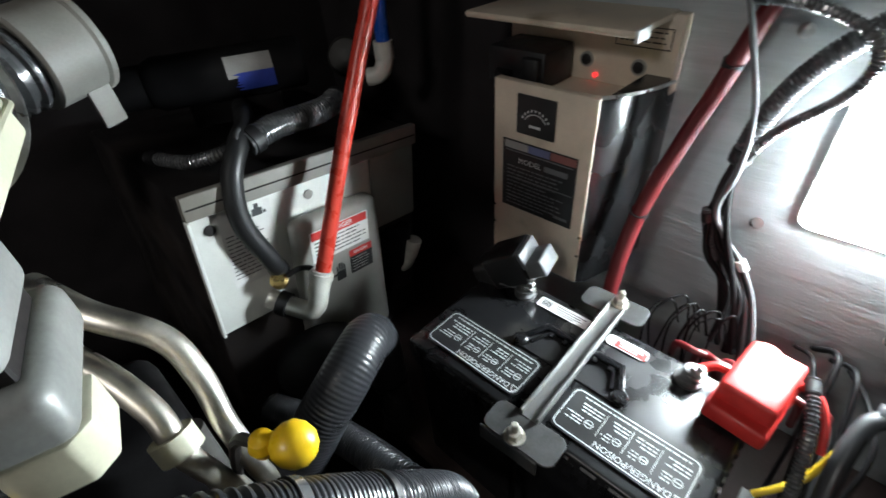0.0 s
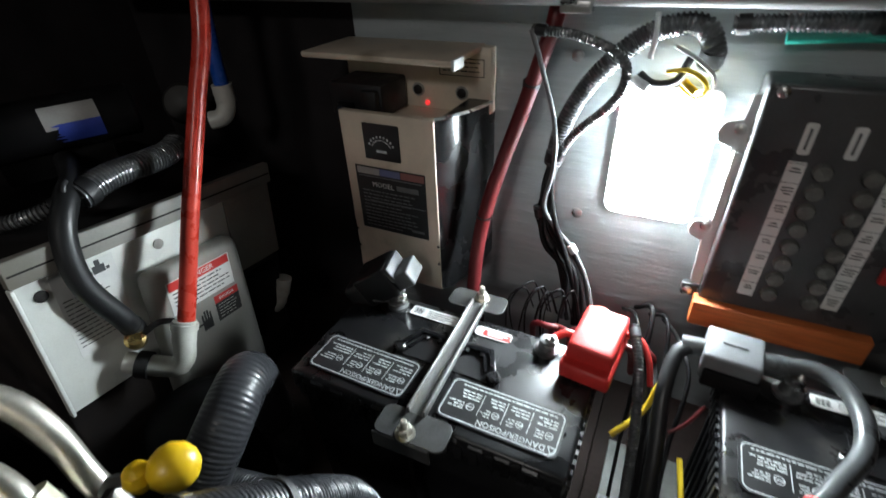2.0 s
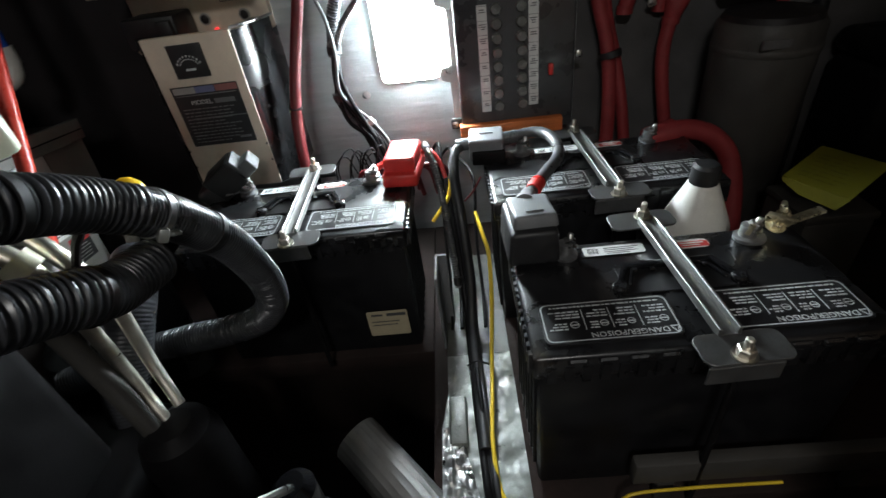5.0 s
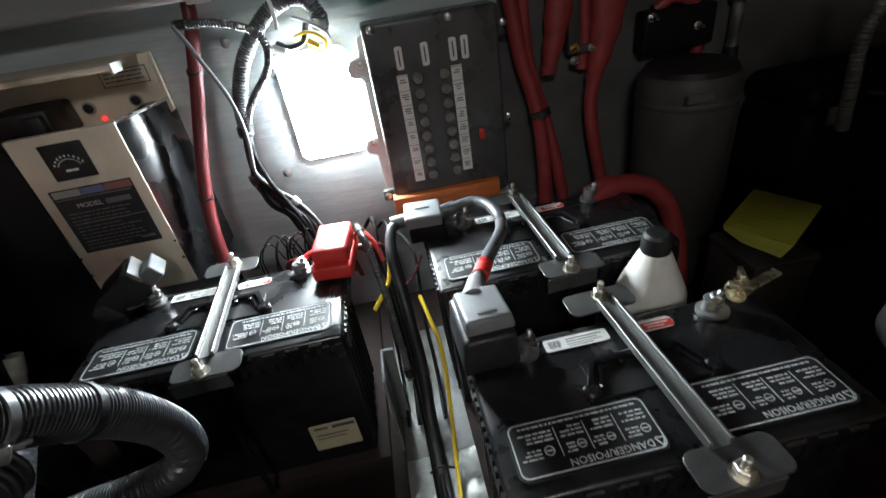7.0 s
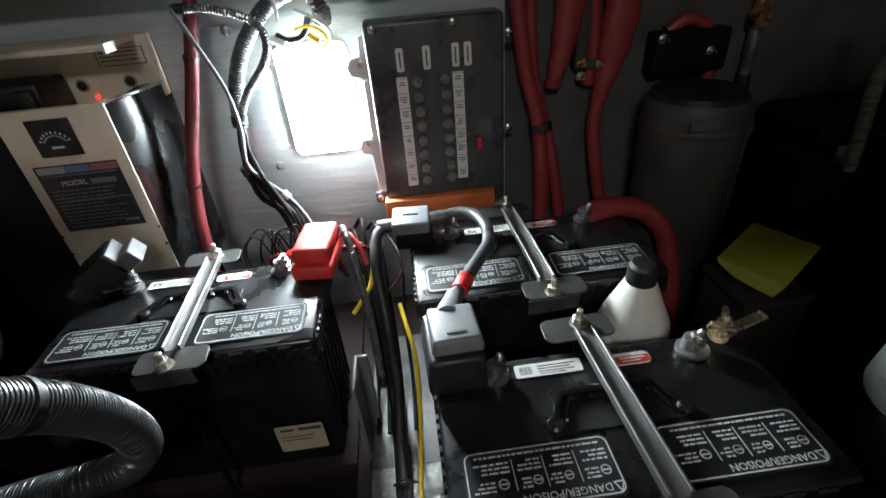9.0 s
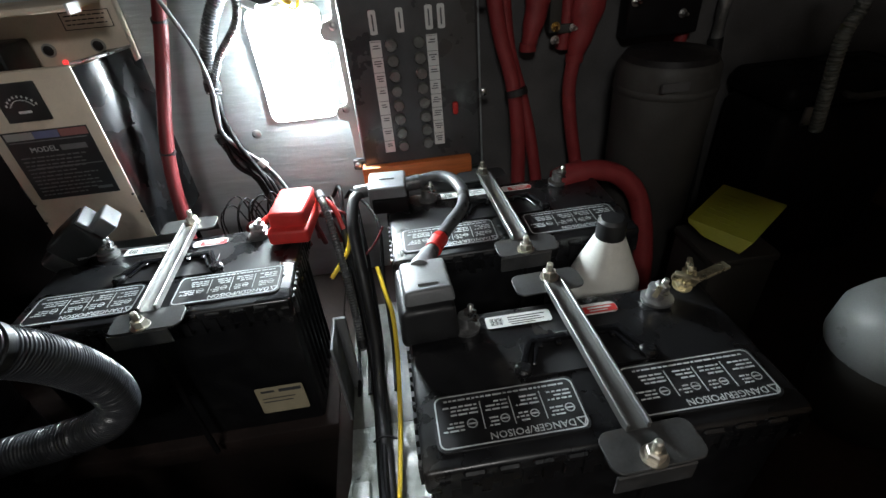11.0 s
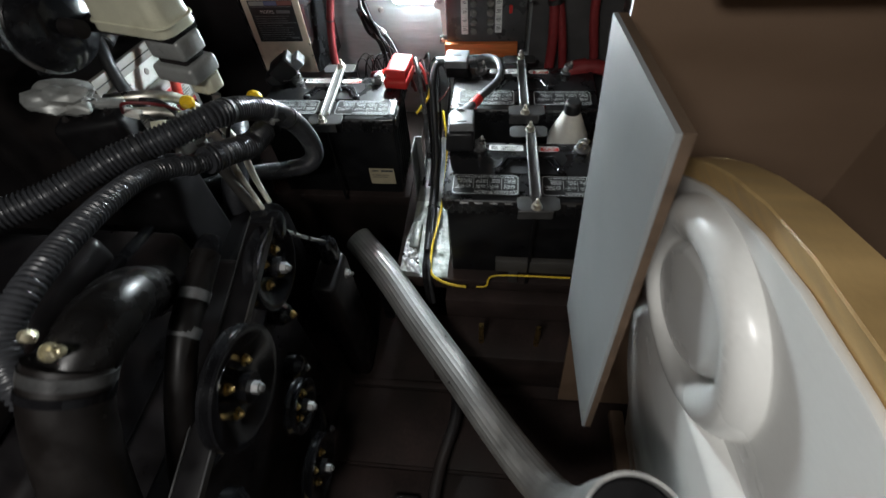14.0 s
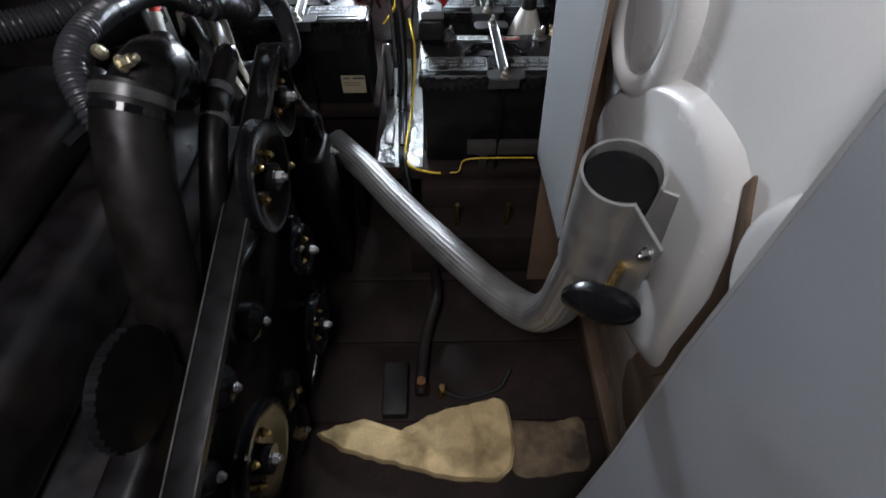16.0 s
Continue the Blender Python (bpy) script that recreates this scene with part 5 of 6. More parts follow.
pad = thing("spray_can", pose(-0.676, 0.026, 0.484, 90, 0, -24), "spray can with a blue and white label lying on the heater", "can")
part("stand", box(-0.010, 0.010, -0.062, -0.030, -0.06, 0.06, 0.003, 2), "wireblack", pad)
part("body", lathe([(0.030, -0.10), (0.033, -0.096), (0.033, 0.085), (0.028, 0.096), (0.014, 0.104)], 32), "wireblack", pad, "dark can")
part("cap", lathe([(0.026, 0.096), (0.027, 0.100), (0.027, 0.130), (0.022, 0.136)], 28), "wireblack", pad, "black cap")


def wrap(a0, a1, z0, z1, r, ragged=0.0):
    """A curved label: a piece of a cylinder's skin."""
    bm, cols = bmesh.new(), []
    for k in range(15):
        a = radians(a0 + (a1 - a0) * k / 14)
        j = ragged * noise.noise(Vector((k * 0.9, 0, 0)))
        cols.append([bm.verts.new((q * math.cos(a), q * math.sin(a), z)) for q, z in ((r, z0), (r, z1 + j), (r + 0.0006, z1 + j), (r + 0.0006, z0))])
    for a, b in zip(cols, cols[1:]):
        for k in range(4):
            bm.faces.new((a[k], b[k], b[(k + 1) % 4], a[(k + 1) % 4]))
    bm.faces.new(cols[0]), bm.faces.new(cols[-1])
    return bm


# dull white instead of paper white carries the dim light on the can
part("label", wrap(0, 48, -0.058, 0.000, 0.0331), "dullwhite", pad, "white label")
part("label_blue", wrap(-30, 10, -0.058, -0.012, 0.0336, 0.016), "bluelabel", pad, "blue field of the label")
tank = thing("pressure_tank", pose(-0.46, -0.055, 0.0), "dark rounded tank below the heater", "tank")
part("body", lathe([(0.05, 0.0), (0.075, 0.02), (0.08, 0.10), (0.07, 0.145), (0.03, 0.165), (0.005, 0.168)], 32), "wireblack", tank)
part("bolt", hexbolt(0.006, 0.006, 0.003, 0.004, pose(0.045, -0.01, 0.158, 0, 25)), "steel", tank)

# ---------------------------------------------------------------- engine
eng = thing("engine", pose(0, 0, 0), "black engine with belts, hoses and pipes", "engine")
part("block", box(-0.78, -0.17, -1.30, -0.40, -0.24, 0.24, 0.02, 3), "engine", eng)
part("head", box(-0.70, -0.24, -1.26, -0.44, 0.24, 0.36, 0.02, 3), "engine", eng)
part("rocker_cover", box(-0.62, -0.30, -1.20, -0.50, 0.36, 0.42, 0.02, 4), "engine", eng)
part("front_cover", box(-0.17, -0.125, -1.20, -0.45, -0.15, 0.28, 0.012, 3), "engine", eng)


def pulley(x, y, z, r, bolts=4):
    """A belt pulley whose hub carries a ring of bolts."""
    prof = [(r * 0.25, 0), (r * 0.25, 0.006), (r * 0.85, 0.004), (r, 0.004), (r, 0.008), (r * 0.9, 0.013), (r, 0.018), (r, 0.022), (r * 0.85, 0.022), (r * 0.6, 0.012), (r * 0.25, 0.012), (r * 0.25, 0.028), (0.004, 0.028)]
    p = part("pulley", lathe(prof, 40, pose(x, y, z, 0, 90, 0)), "enginegloss", eng, "glossy black belt pulley")
    part("pulley_nut", hexbolt(0.008, 0.010, 0.005, 0.004, pose(x + 0.026, y, z, 0, 90, 0)), "lead", p)
    for k in range(bolts):
        a = 2 * math.pi * (k + 0.3) / bolts
        part("pulley_bolt", hexbolt(0.0055, 0.006, 0.003, 0.002, pose(x + 0.012, y + 0.42 * r * math.cos(a), z + 0.42 * r * math.sin(a), 0, 90, 0)), "brass", p)


pulley(-0.085, -0.508, 0.365, 0.060)
pulley(-0.070, -0.675, 0.355, 0.074)
pulley(-0.085, -0.617, 0.126, 0.045)
pulley(-0.085, -0.672, -0.045, 0.062)
pulley(-0.100, -0.950, 0.060, 0.085)
part("top_bar", box(-0.016, 0.016, -0.62, 0.0, -0.004, 0.004, 0.002, m=pose(-0.080, -0.463, 0.415, 13, 0, 0)), "wireblack", eng, "long flat black bar over the pulleys")
for s in (-1, 1):
    part("bar_edge", box(-0.0012, 0.0012, -0.62, 0.0, -0.002, 0.009, 0.0006, 1, m=pose(-0.080 + s * 0.016, -0.463, 0.413, 13, 0, 0)), "holder", eng)
part("bar_end", box(-0.020, 0.022, -0.012, 0.014, -0.03, 0.006, 0.004, 2, m=pose(-0.080, -0.462, 0.414)), "enginegloss", eng)
part("strut", hose([(-0.066, -0.470, 0.408), (-0.078, -0.400, 0.300), (-0.082, -0.335, 0.208)], 0.0035, 0.02, 8), "steel", eng)
part("mount_boss", lathe([(0.016, 0), (0.020, 0.01), (0.020, 0.05), (0.012, 0.06)], 24, pose(-0.085, -0.330, 0.145)), "enginegloss", eng)
part("mount_leg", box(-0.11, -0.06, -0.41, -0.31, -0.24, 0.15, 0.012, 3), "engine", eng)
part("mount_bolt", hexbolt(0.008, 0.008, 0.004, 0.006, pose(-0.058, -0.345, 0.12, 0, 90, 0)), "steel", eng)
ah = part("air_hose", hose([(-0.128, -0.722, 0.516), (-0.132, -0.745, 0.497), (-0.133, -0.785, 0.445), (-0.136, -0.83, 0.36), (-0.14, -0.88, 0.24)], 0.0350, 0.010, 32), "oldrub", eng, "large black rubber hose")
part("elbow", hose([(-0.155, -0.605, 0.445), (-0.138, -0.640, 0.488), (-0.125, -0.672, 0.511), (-0.122, -0.702, 0.517), (-0.130, -0.735, 0.502)], 0.0310, 0.008, 36), "oldgloss", ah, "black glossy moulded elbow")
cl = part("hose_clamp", hose([(-0.1285, -0.725, 0.514), (-0.1300, -0.7335, 0.507)], 0.0366, 0.006, 36), "holder", eng, "worn band clamp")
part("hose_bead", hose([(-0.1308, -0.738, 0.5035), (-0.1318, -0.744, 0.4985)], 0.0368, 0.003, 36), "enginegloss", eng, "raised bead of the hose")
part("clamp_screw", hexbolt(0.0060, 0.012, 0.004, 0.006, pose(-0.122, -0.728, 0.5465, 70, 0, 90)), "palebrass", cl)
part("brass_fitting", lathe([(0.005, 0), (0.006, 0.003), (0.006, 0.009), (0.004, 0.012)], 6, pose(-0.141, -0.716, 0.5475, 20, -20, 0)), "palebrass", eng)
cp = part("coolant_pipe", hose([(-0.112, -0.548, 0.445), (-0.110, -0.600, 0.434), (-0.106, -0.650, 0.424), (-0.110, -0.72, 0.36), (-0.130, -0.79, 0.24), (-0.15, -0.83, 0.10)], 0.0165, 0.008, 20), "oldrub", eng, "black coolant hose")
part("pipe_end", lathe([(0.0145, -0.004), (0.016, 0.0), (0.0155, 0.022), (0.011, 0.032), (0.004, 0.036)], 24, pose(-0.112, -0.558, 0.443, -78, 0, 0)), "enginegloss", cp, "rounded glossy pipe end")
for k in ((-0.1095, -0.602, 0.434), (-0.1065, -0.645, 0.425)):
    part("pipe_clamp", hose([(k[0], k[1] + 0.006, k[2] + 0.0015), (k[0], k[1] - 0.006, k[2] - 0.0015)], 0.0178, 0.003, 24), "lead", cp, "dull band clamp")
for k, (y, z, r) in enumerate(((-0.50, 0.22, 0.02), (-0.54, 0.10, 0.025), (-0.78, 0.16, 0.03), (-0.80, -0.06, 0.04), (-0.84, -0.16, 0.05), (-0.58, -0.12, 0.03), (-1.05, 0.02, 0.05), (-0.90, 0.20, 0.03), (-1.0, 0.18, 0.022))):
    boss = part("engine_boss", lathe([(r, 0), (r, 0.02), (r * 0.7, 0.03), (r * 0.3, 0.034)], 22, pose(-0.126, y, z, 0, 90, 0)), "enginegloss", eng)
    part("engine_bolt", hexbolt(0.007, 0.008, 0.004, 0.003, pose(-0.096, y, z, 0, 90, 0)), "lead" if k % 3 else "brass", boss)
for k in range(15):
    a = radians(55 + 10 * k)
    part("gear_tooth", box(-0.005, 0.005, -0.0016, 0.0016, -0.002, 0.0025, 0.0006, 1, m=pose(-0.124, -0.955 + 0.060 * math.cos(a), 0.345 + 0.060 * math.sin(a), math.degrees(a), 0, 0)), "enginegloss", eng)
part("gear_ring", lathe([(0.040, 0), (0.059, 0.001), (0.059, 0.012), (0.040, 0.013)], 44, pose(-0.131, -0.955, 0.345, 0, 90, 0)), "wireblack", eng, "dark toothed ring")
# two dark fillers, added to hide the pipe ends and the heater's foot
part("pipe_end_filler", lathe([(0.040, -0.24), (0.040, 0.17), (0.034, 0.19), (0.020, 0.20)], 28, pose(-0.228, -0.258, 0)), "wireblack", eng)
part("dark_filler", box(-0.43, -0.29, -0.42, -0.165, -0.24, 0.13, 0.02, 3), "wireblack", eng)
for k, pts in enumerate(([(-0.14, -0.50, 0.30), (-0.13, -0.60, 0.20), (-0.125, -0.70, 0.21), (-0.14, -0.82, 0.28)], [(-0.15, -0.80, 0.26), (-0.13, -0.90, 0.16), (-0.135, -1.05, 0.18)], [(-0.10, -0.55, -0.02), (-0.09, -0.62, -0.12), (-0.10, -0.75, -0.18)], [(-0.22, -0.50, 0.43), (-0.21, -0.56, 0.45), (-0.23, -0.62, 0.44), (-0.26, -0.70, 0.43)])):
    part("engine_line", hose(pts, 0.006 + 0.001 * (k % 2), 0.01, 10), "enginegloss", eng, "thin black line")

# black stand-ins for unseen clutter, added to hide the white heater
clutter_block = part("clutter_block", box(-0.450, -0.337, -0.350, -0.228, -0.24, 0.335, 0.020, 4), "wireblack", eng, "black block added under the hoses to hide the heater")
cover = part("clutter_top", box(-0.062, 0.040, -0.030, 0.034, -0.095, 0.028, 0.014, 4, m=pose(-0.372, -0.318, 0.452, 0, 0, 18)), "wireblack", eng, "black block with bolts, added to hide the heater")
for k in range(3):
    part("cover_bolt", hexbolt(0.005, 0.004, 0.003, 0.002, pose(-0.408 + 0.028 * k, -0.338 + 0.010 * k, 0.480)), "darkmetal", cover)

# ---------------------------------------------------------------- hoses, pipes and tanks over the engine
def big_hose(points, r, pitch, depth, label, ties=()):
    ob = thing("large_hose", pose(0, 0, 0), label, "hose")
    part("hose_wall", hose(points, r, 0.006, 26, pitch, depth), "hoserib", ob)
    line = glide(points, 0.004)
    for k, mat in ties:
        i = int(k * (len(line) - 2))
        d = (line[i + 1] - line[i]).normalized()
        part("hose_tie", hose([line[i] - d * 0.003, line[i] + d * 0.003], r + 0.0012, 0.006, 26), mat, ob, "narrow tie round the hose")
    return ob


big_hose([(-0.1592, -0.2337, 0.4288), (-0.1664, -0.263, 0.4509), (-0.1673, -0.3035, 0.4743), (-0.1763, -0.3395, 0.4887), (-0.2114, -0.3737, 0.4878), (-0.2723, -0.4296, 0.4868), (-0.3438, -0.5114, 0.4840), (-0.43, -0.600, 0.505), (-0.56, -0.70, 0.54)], 0.0194, 0.0062, 0.0024, "large black corrugated hose running over the engine", ((0.14, "blackrub"), (0.34, "blackrub")))
big_hose([(-0.44, -0.150, 0.150), (-0.36, -0.125, 0.164), (-0.29, -0.112, 0.172), (-0.235, -0.106, 0.176), (-0.19, -0.101, 0.186), (-0.165, -0.102, 0.212), (-0.156, -0.108, 0.245), (-0.153, -0.125, 0.2889), (-0.1489, -0.161, 0.3475), (-0.1538, -0.203, 0.3993), (-0.1601, -0.2355, 0.4302)], 0.0194, 0.0036, 0.0008, "finely ribbed black hose looping down beside a battery", ((0.97, "conduit"), (0.86, "blackrub")))
big_hose([(-0.184, -0.216, 0.368), (-0.182, -0.263, 0.380), (-0.177, -0.297, 0.399), (-0.180, -0.322, 0.414), (-0.182, -0.346, 0.427), (-0.187, -0.362, 0.433), (-0.191, -0.374, 0.438)], 0.0205, 0.0062, 0.0024, "black corrugated hose below the large one", ((0.50, "engine"), (0.97, "blackrub")))
big_hose([(-0.184, -0.350, 0.429), (-0.196, -0.388, 0.444), (-0.205, -0.425, 0.470), (-0.206, -0.475, 0.499), (-0.194, -0.567, 0.530), (-0.180, -0.660, 0.549), (-0.178, -0.712, 0.542), (-0.166, -0.742, 0.522), (-0.148, -0.764, 0.485)], 0.0138, 0.0056, 0.0017, "thin black corrugated hose above the engine", ((0.12, "blackrub"),))
big_hose([(-0.350, -0.200, 0.060), (-0.345, -0.172, 0.150), (-0.336, -0.140, 0.205), (-0.332, -0.106, 0.240), (-0.339, -0.072, 0.256), (-0.356, -0.040, 0.250), (-0.378, -0.018, 0.205), (-0.392, -0.005, 0.12), (-0.395, 0.0, 0.003)], 0.0285, 0.0046, 0.0004, "black hose bent over beside the heater", ((0.80, "blackrub"),))
for pts in ([(-0.40, -0.262, 0.462), (-0.345, -0.244, 0.458), (-0.311, -0.217, 0.436), (-0.287, -0.212, 0.410), (-0.262, -0.215, 0.385), (-0.248, -0.213, 0.345), (-0.246, -0.211, 0.315), (-0.242, -0.219, 0.256), (-0.222, -0.240, 0.208)],
            [(-0.40, -0.285, 0.445), (-0.345, -0.268, 0.443), (-0.308, -0.253, 0.431), (-0.278, -0.244, 0.412), (-0.260, -0.244, 0.390), (-0.261, -0.236, 0.345), (-0.268, -0.227, 0.300), (-0.262, -0.229, 0.245), (-0.236, -0.250, 0.195)]):
    solid("steel_pipe", hose(pts, 0.0106, 0.006, 20, taper=0.0054), "chrome", "bent bright steel pipe", "pipe", "bent steel pipes")
run("pipe_collar", [(-0.268, -0.244, 0.401), (-0.260, -0.2435, 0.388)], 0.0142, "creamplastic", "pale collar on a steel pipe", "collar", seg=20)
run("grey_pipe", [(-0.30, -0.235, 0.36), (-0.288, -0.236, 0.30), (-0.272, -0.243, 0.25), (-0.247, -0.258, 0.195)], 0.0108, "hullgrey", "dull grey pipe beside the steel ones", "pipe", seg=18)
ball = thing("dipstick_knob", pose(-0.185, -0.198, 0.4255), "yellow plastic knob of a dipstick", "dipstick")
part("knob", lathe([(0.002, -0.0135), (0.007, -0.0118), (0.0115, -0.007), (0.0133, 0.0), (0.0118, 0.0068), (0.0072, 0.0115), (0.002, 0.0132)], 28, pose(0, 0, 0, 0, -60, 30)), "yellow", ball)
part("grip", lathe([(0.002, -0.0085), (0.0065, -0.006), (0.0085, 0.0), (0.0065, 0.006), (0.002, 0.0085)], 22, pose(-0.017, -0.011, -0.005)), "yellow", ball)
part("rod", hose([(-0.020, -0.012, -0.007), (-0.05, -0.02, -0.03), (-0.10, -0.03, -0.14)], 0.004, 0.01, 8), "darkmetal", ball)
rs = thing("fluid_reservoir", pose(-0.246, -0.256, 0.582, 0, 0, -15), "aged cream fluid reservoir with black cap on cast metal body", "reservoir")
bm = prism(rounded(0.134, 0.066, 0.018), 0.004, 0.062, 0.009, 4, pose(-0.006, -0.010, 0))
for v in bm.verts:
    if v.co.z > 0.020:
        k = 1 - 3.4 * (v.co.z - 0.020)
        v.co.x, v.co.y = (v.co.x + 0.006) * k - 0.006, (v.co.y + 0.010) * k - 0.010
part("reservoir", bm, "creamplastic", rs, "aged cream plastic reservoir")
part("reservoir_rib", prism(rounded(0.137, 0.069, 0.019), 0.016, 0.019, 0.001, 1, pose(-0.006, -0.010, 0)), "creamplastic", rs)
cp_ = part("cap", lathe([(0.030, 0.058), (0.034, 0.060), (0.0345, 0.080), (0.030, 0.086), (0.004, 0.087)], 36, pose(-0.022, -0.008, 0)), "enginegloss", rs, "black screw cap")
for k in range(18):
    part("cap_rib", box(-0.0014, 0.0014, 0.0338, 0.0356, 0.062, 0.078, 0.0005, 1, m=pose(-0.022, -0.008, 0, 0, 0, 360 * k / 18)), "enginegloss", cp_)
part("seam", box(0.002, 0.060, -0.038, 0.014, -0.002, 0.005, 0.001, 1), "wireblack", rs)
part("cast_body", box(0.004, 0.064, -0.036, 0.012, -0.030, -0.001, 0.006, 3), "castgrey", rs, "cast metal body")
part("body_neck", box(0.008, 0.056, -0.030, 0.008, -0.040, -0.028, 0.001, 1), "darkmetal", rs)
part("cast_flange", box(-0.004, 0.068, -0.040, 0.016, -0.064, -0.038, 0.007, 4), "castgrey", rs, "stepped metal flange")
part("corner_block", prism([(0.030, -0.020), (0.056, -0.020), (0.064, -0.012), (0.064, 0.008), (0.056, 0.016), (0.030, 0.016)], -0.090, -0.066, 0.002, 2), "creamplastic", rs, "cream plastic block")
part("block_stem", box(0.042, 0.056, -0.012, 0.008, -0.068, -0.060, 0.001, 1), "darkmetal", rs)
part("mount_arm", box(-0.125, -0.050, -0.020, 0.004, -0.016, 0.006, 0.004), "engine", rs)
sv = thing("brake_servo", pose(-0.392, -0.272, 0.592, 0, 90, -15), "dark round brake servo with a bright rim beside the reservoir", "servo")
part("drum", lathe([(0.02, -0.06), (0.055, -0.045), (0.062, -0.01), (0.062, 0.014), (0.050, 0.024), (0.02, 0.030)], 36), "enginegloss", sv)
part("rim", lathe([(0.0615, -0.004), (0.066, -0.003), (0.066, 0.003), (0.0615, 0.004)], 40), "steel", sv, "bright crimped rim")
part("push_rod", lathe([(0.012, 0.028), (0.012, 0.062)], 16), "darkmetal", sv)
bm = bmesh.new()
bmesh.ops.create_icosphere(bm, subdivisions=4, radius=1)
for v in bm.verts:
    d = 1 + 0.35 * noise.noise(v.co * 1.6) + 0.18 * noise.noise(v.co * 4.0 + Vector((3, 0, 0)))
    v.co = Vector((v.co.x * 0.048 * d, v.co.y * 0.028 * d, v.co.z * 0.020 * d))
cb = thing("cast_bracket", pose(-0.405, -0.318, 0.505, 15, 10, 20), "rough cast metal bracket beside the brake servo", "bracket")
part("casting", bm, "castgrey", cb)
part("arm", box(0.03, 0.075, -0.008, 0.008, -0.006, 0.006, 0.003, 2, m=pose(0, -0.004, -0.004, 0, 8, 0)), "castgrey", cb)
part("mount", box(-0.02, 0.02, -0.012, 0.012, -0.30, -0.008, 0.003, 2), "engine", cb)
solid("wire_harness", hose([(-0.236, -0.322, 0.462), (-0.252, -0.308, 0.476), (-0.285, -0.290, 0.480), (-0.33, -0.27, 0.47)], 0.004, 0.006, 8), "blackrub", "thin black wires over the engine", "wire")
hc = thing("hose_clip", pose(-0.150, -0.232, 0.406, 0, 30, 40), "small bright clip under the joint of two hoses", "clip")
part("band", box(-0.004, 0.004, -0.010, 0.010, -0.006, 0.006, 0.002, 2), "steel", hc)
part("screw", hexbolt(0.0035, 0.006, 0.002, 0.003, pose(0.004, 0, 0, 0, 90, 0)), "steel", hc)
fc = thing("filler_cap", pose(-0.250, -0.276, 0.467, 20, 30, 0), "yellow filler cap on the engine", "cap")
part("cap", lathe([(0.009, -0.004), (0.011, 0), (0.011, 0.007), (0.007, 0.010)], 20), "yellow", fc)
run("red_wire", [(-0.310, -0.335, 0.492), (-0.280, -0.355, 0.522), (-0.245, -0.345, 0.515), (-0.232, -0.320, 0.488)], 0.0022, "redcable", "red wire looping over the engine", "wire")
for k, (x, y, z, mat) in enumerate(((-0.300, -0.330, 0.488, "white"), (-0.255, -0.345, 0.478, "creamplastic"), (-0.232, -0.315, 0.474, "greyplastic"), (-0.212, -0.300, 0.470, "yellow"))):
    cn_ = thing("wire_connector", pose(x, y, z, 10 * k, 15, 35 * k), "small plug on the wiring over the engine", "connector", "plugs on the engine wiring")
    part("plug", box(-0.012, 0.012, -0.006, 0.006, -0.005, 0.005, 0.0015, 2), mat, cn_)
    part("tail", hose([(0.010, 0, 0), (0.022, 0.004, -0.004), (0.034, 0.002, -0.012)], 0.002, 0.006, 8), "blackrub", cn_)

# ---------------------------------------------------------------- pole, clamp and white mouldings on the other side
bm = bmesh.new()
line = glide([(-0.097, -0.160, 0.003), (-0.080, -0.177, -0.001), (-0.004, -0.259, -0.011), (0.082, -0.367, -0.023), (0.170, -0.476, -0.024), (0.280, -0.621, -0.002), (0.339, -0.697, 0.036), (0.360, -0.735, 0.120), (0.362, -0.755, 0.220), (0.360, -0.775, 0.320)], 0.012)
side = Vector((0, 0, 1))
rings = []
for i, c in enumerate(line):
    t = (line[min(i + 1, len(line) - 1)] - line[max(i - 1, 0)]).normalized()
    side = (side - t * side.dot(t)).normalized()
    other = t.cross(side)
    rings.append([bm.verts.new(c + (0.0330 + (0.0011 if k % 2 else 0)) * (math.cos(2 * math.pi * k / 48) * side + math.sin(2 * math.pi * k / 48) * other)) for k in range(48)])
for a, b in zip(rings, rings[1:]):
    for k in range(48):
        bm.faces.new((a[k], a[(k + 1) % 48], b[(k + 1) % 48], b[k]))
bm.faces.new(rings[0]), bm.faces.new(rings[-1])
pole = thing("aluminium_pole", pose(0, 0, 0), "bent fluted aluminium pole reaching across the floor", "pole")
part("tube", bm, "alu", pole)
for x, y, z in ((-0.040, -0.225, 0.0),):
    part("stand", box(x - 0.012, x + 0.012, y - 0.012, y + 0.012, -0.25, z - 0.030, 0.003), "wireblack", pole, "black support under the pole")

top, bottom = Vector((0.345, -0.804, 0.479)), Vector((0.361, -0.774, 0.315))
zaxis = (top - bottom).normalized()
ear = Vector((0.382, -0.870, 0.472)) - top
xaxis = (ear - zaxis * ear.dot(zaxis)).normalized()
yaxis = zaxis.cross(xaxis)
cm = Matrix((xaxis, yaxis, zaxis)).transposed().to_4x4()
cm.translation = bottom
ck = thing("pole_clamp", cm, "aluminium pole clamp with a black knob, bolted to the white moulding", "clamp")
length = (top - bottom).length
bm = bmesh.new()
n = 40
ro, ri = 0.0400, 0.0368
cols = []
for k in range(n + 1):
    a = radians(22 + 316 * k / n)
    cols.append([bm.verts.new((r * math.cos(a), r * math.sin(a), z)) for r, z in ((ro, 0), (ro, length), (ri, length), (ri, 0))])
for a, b in zip(cols, cols[1:]):
    for k in range(4):
        bm.faces.new((a[k], b[k], b[(k + 1) % 4], a[(k + 1) % 4]))
bm.faces.new(cols[0]), bm.faces.new(cols[-1])
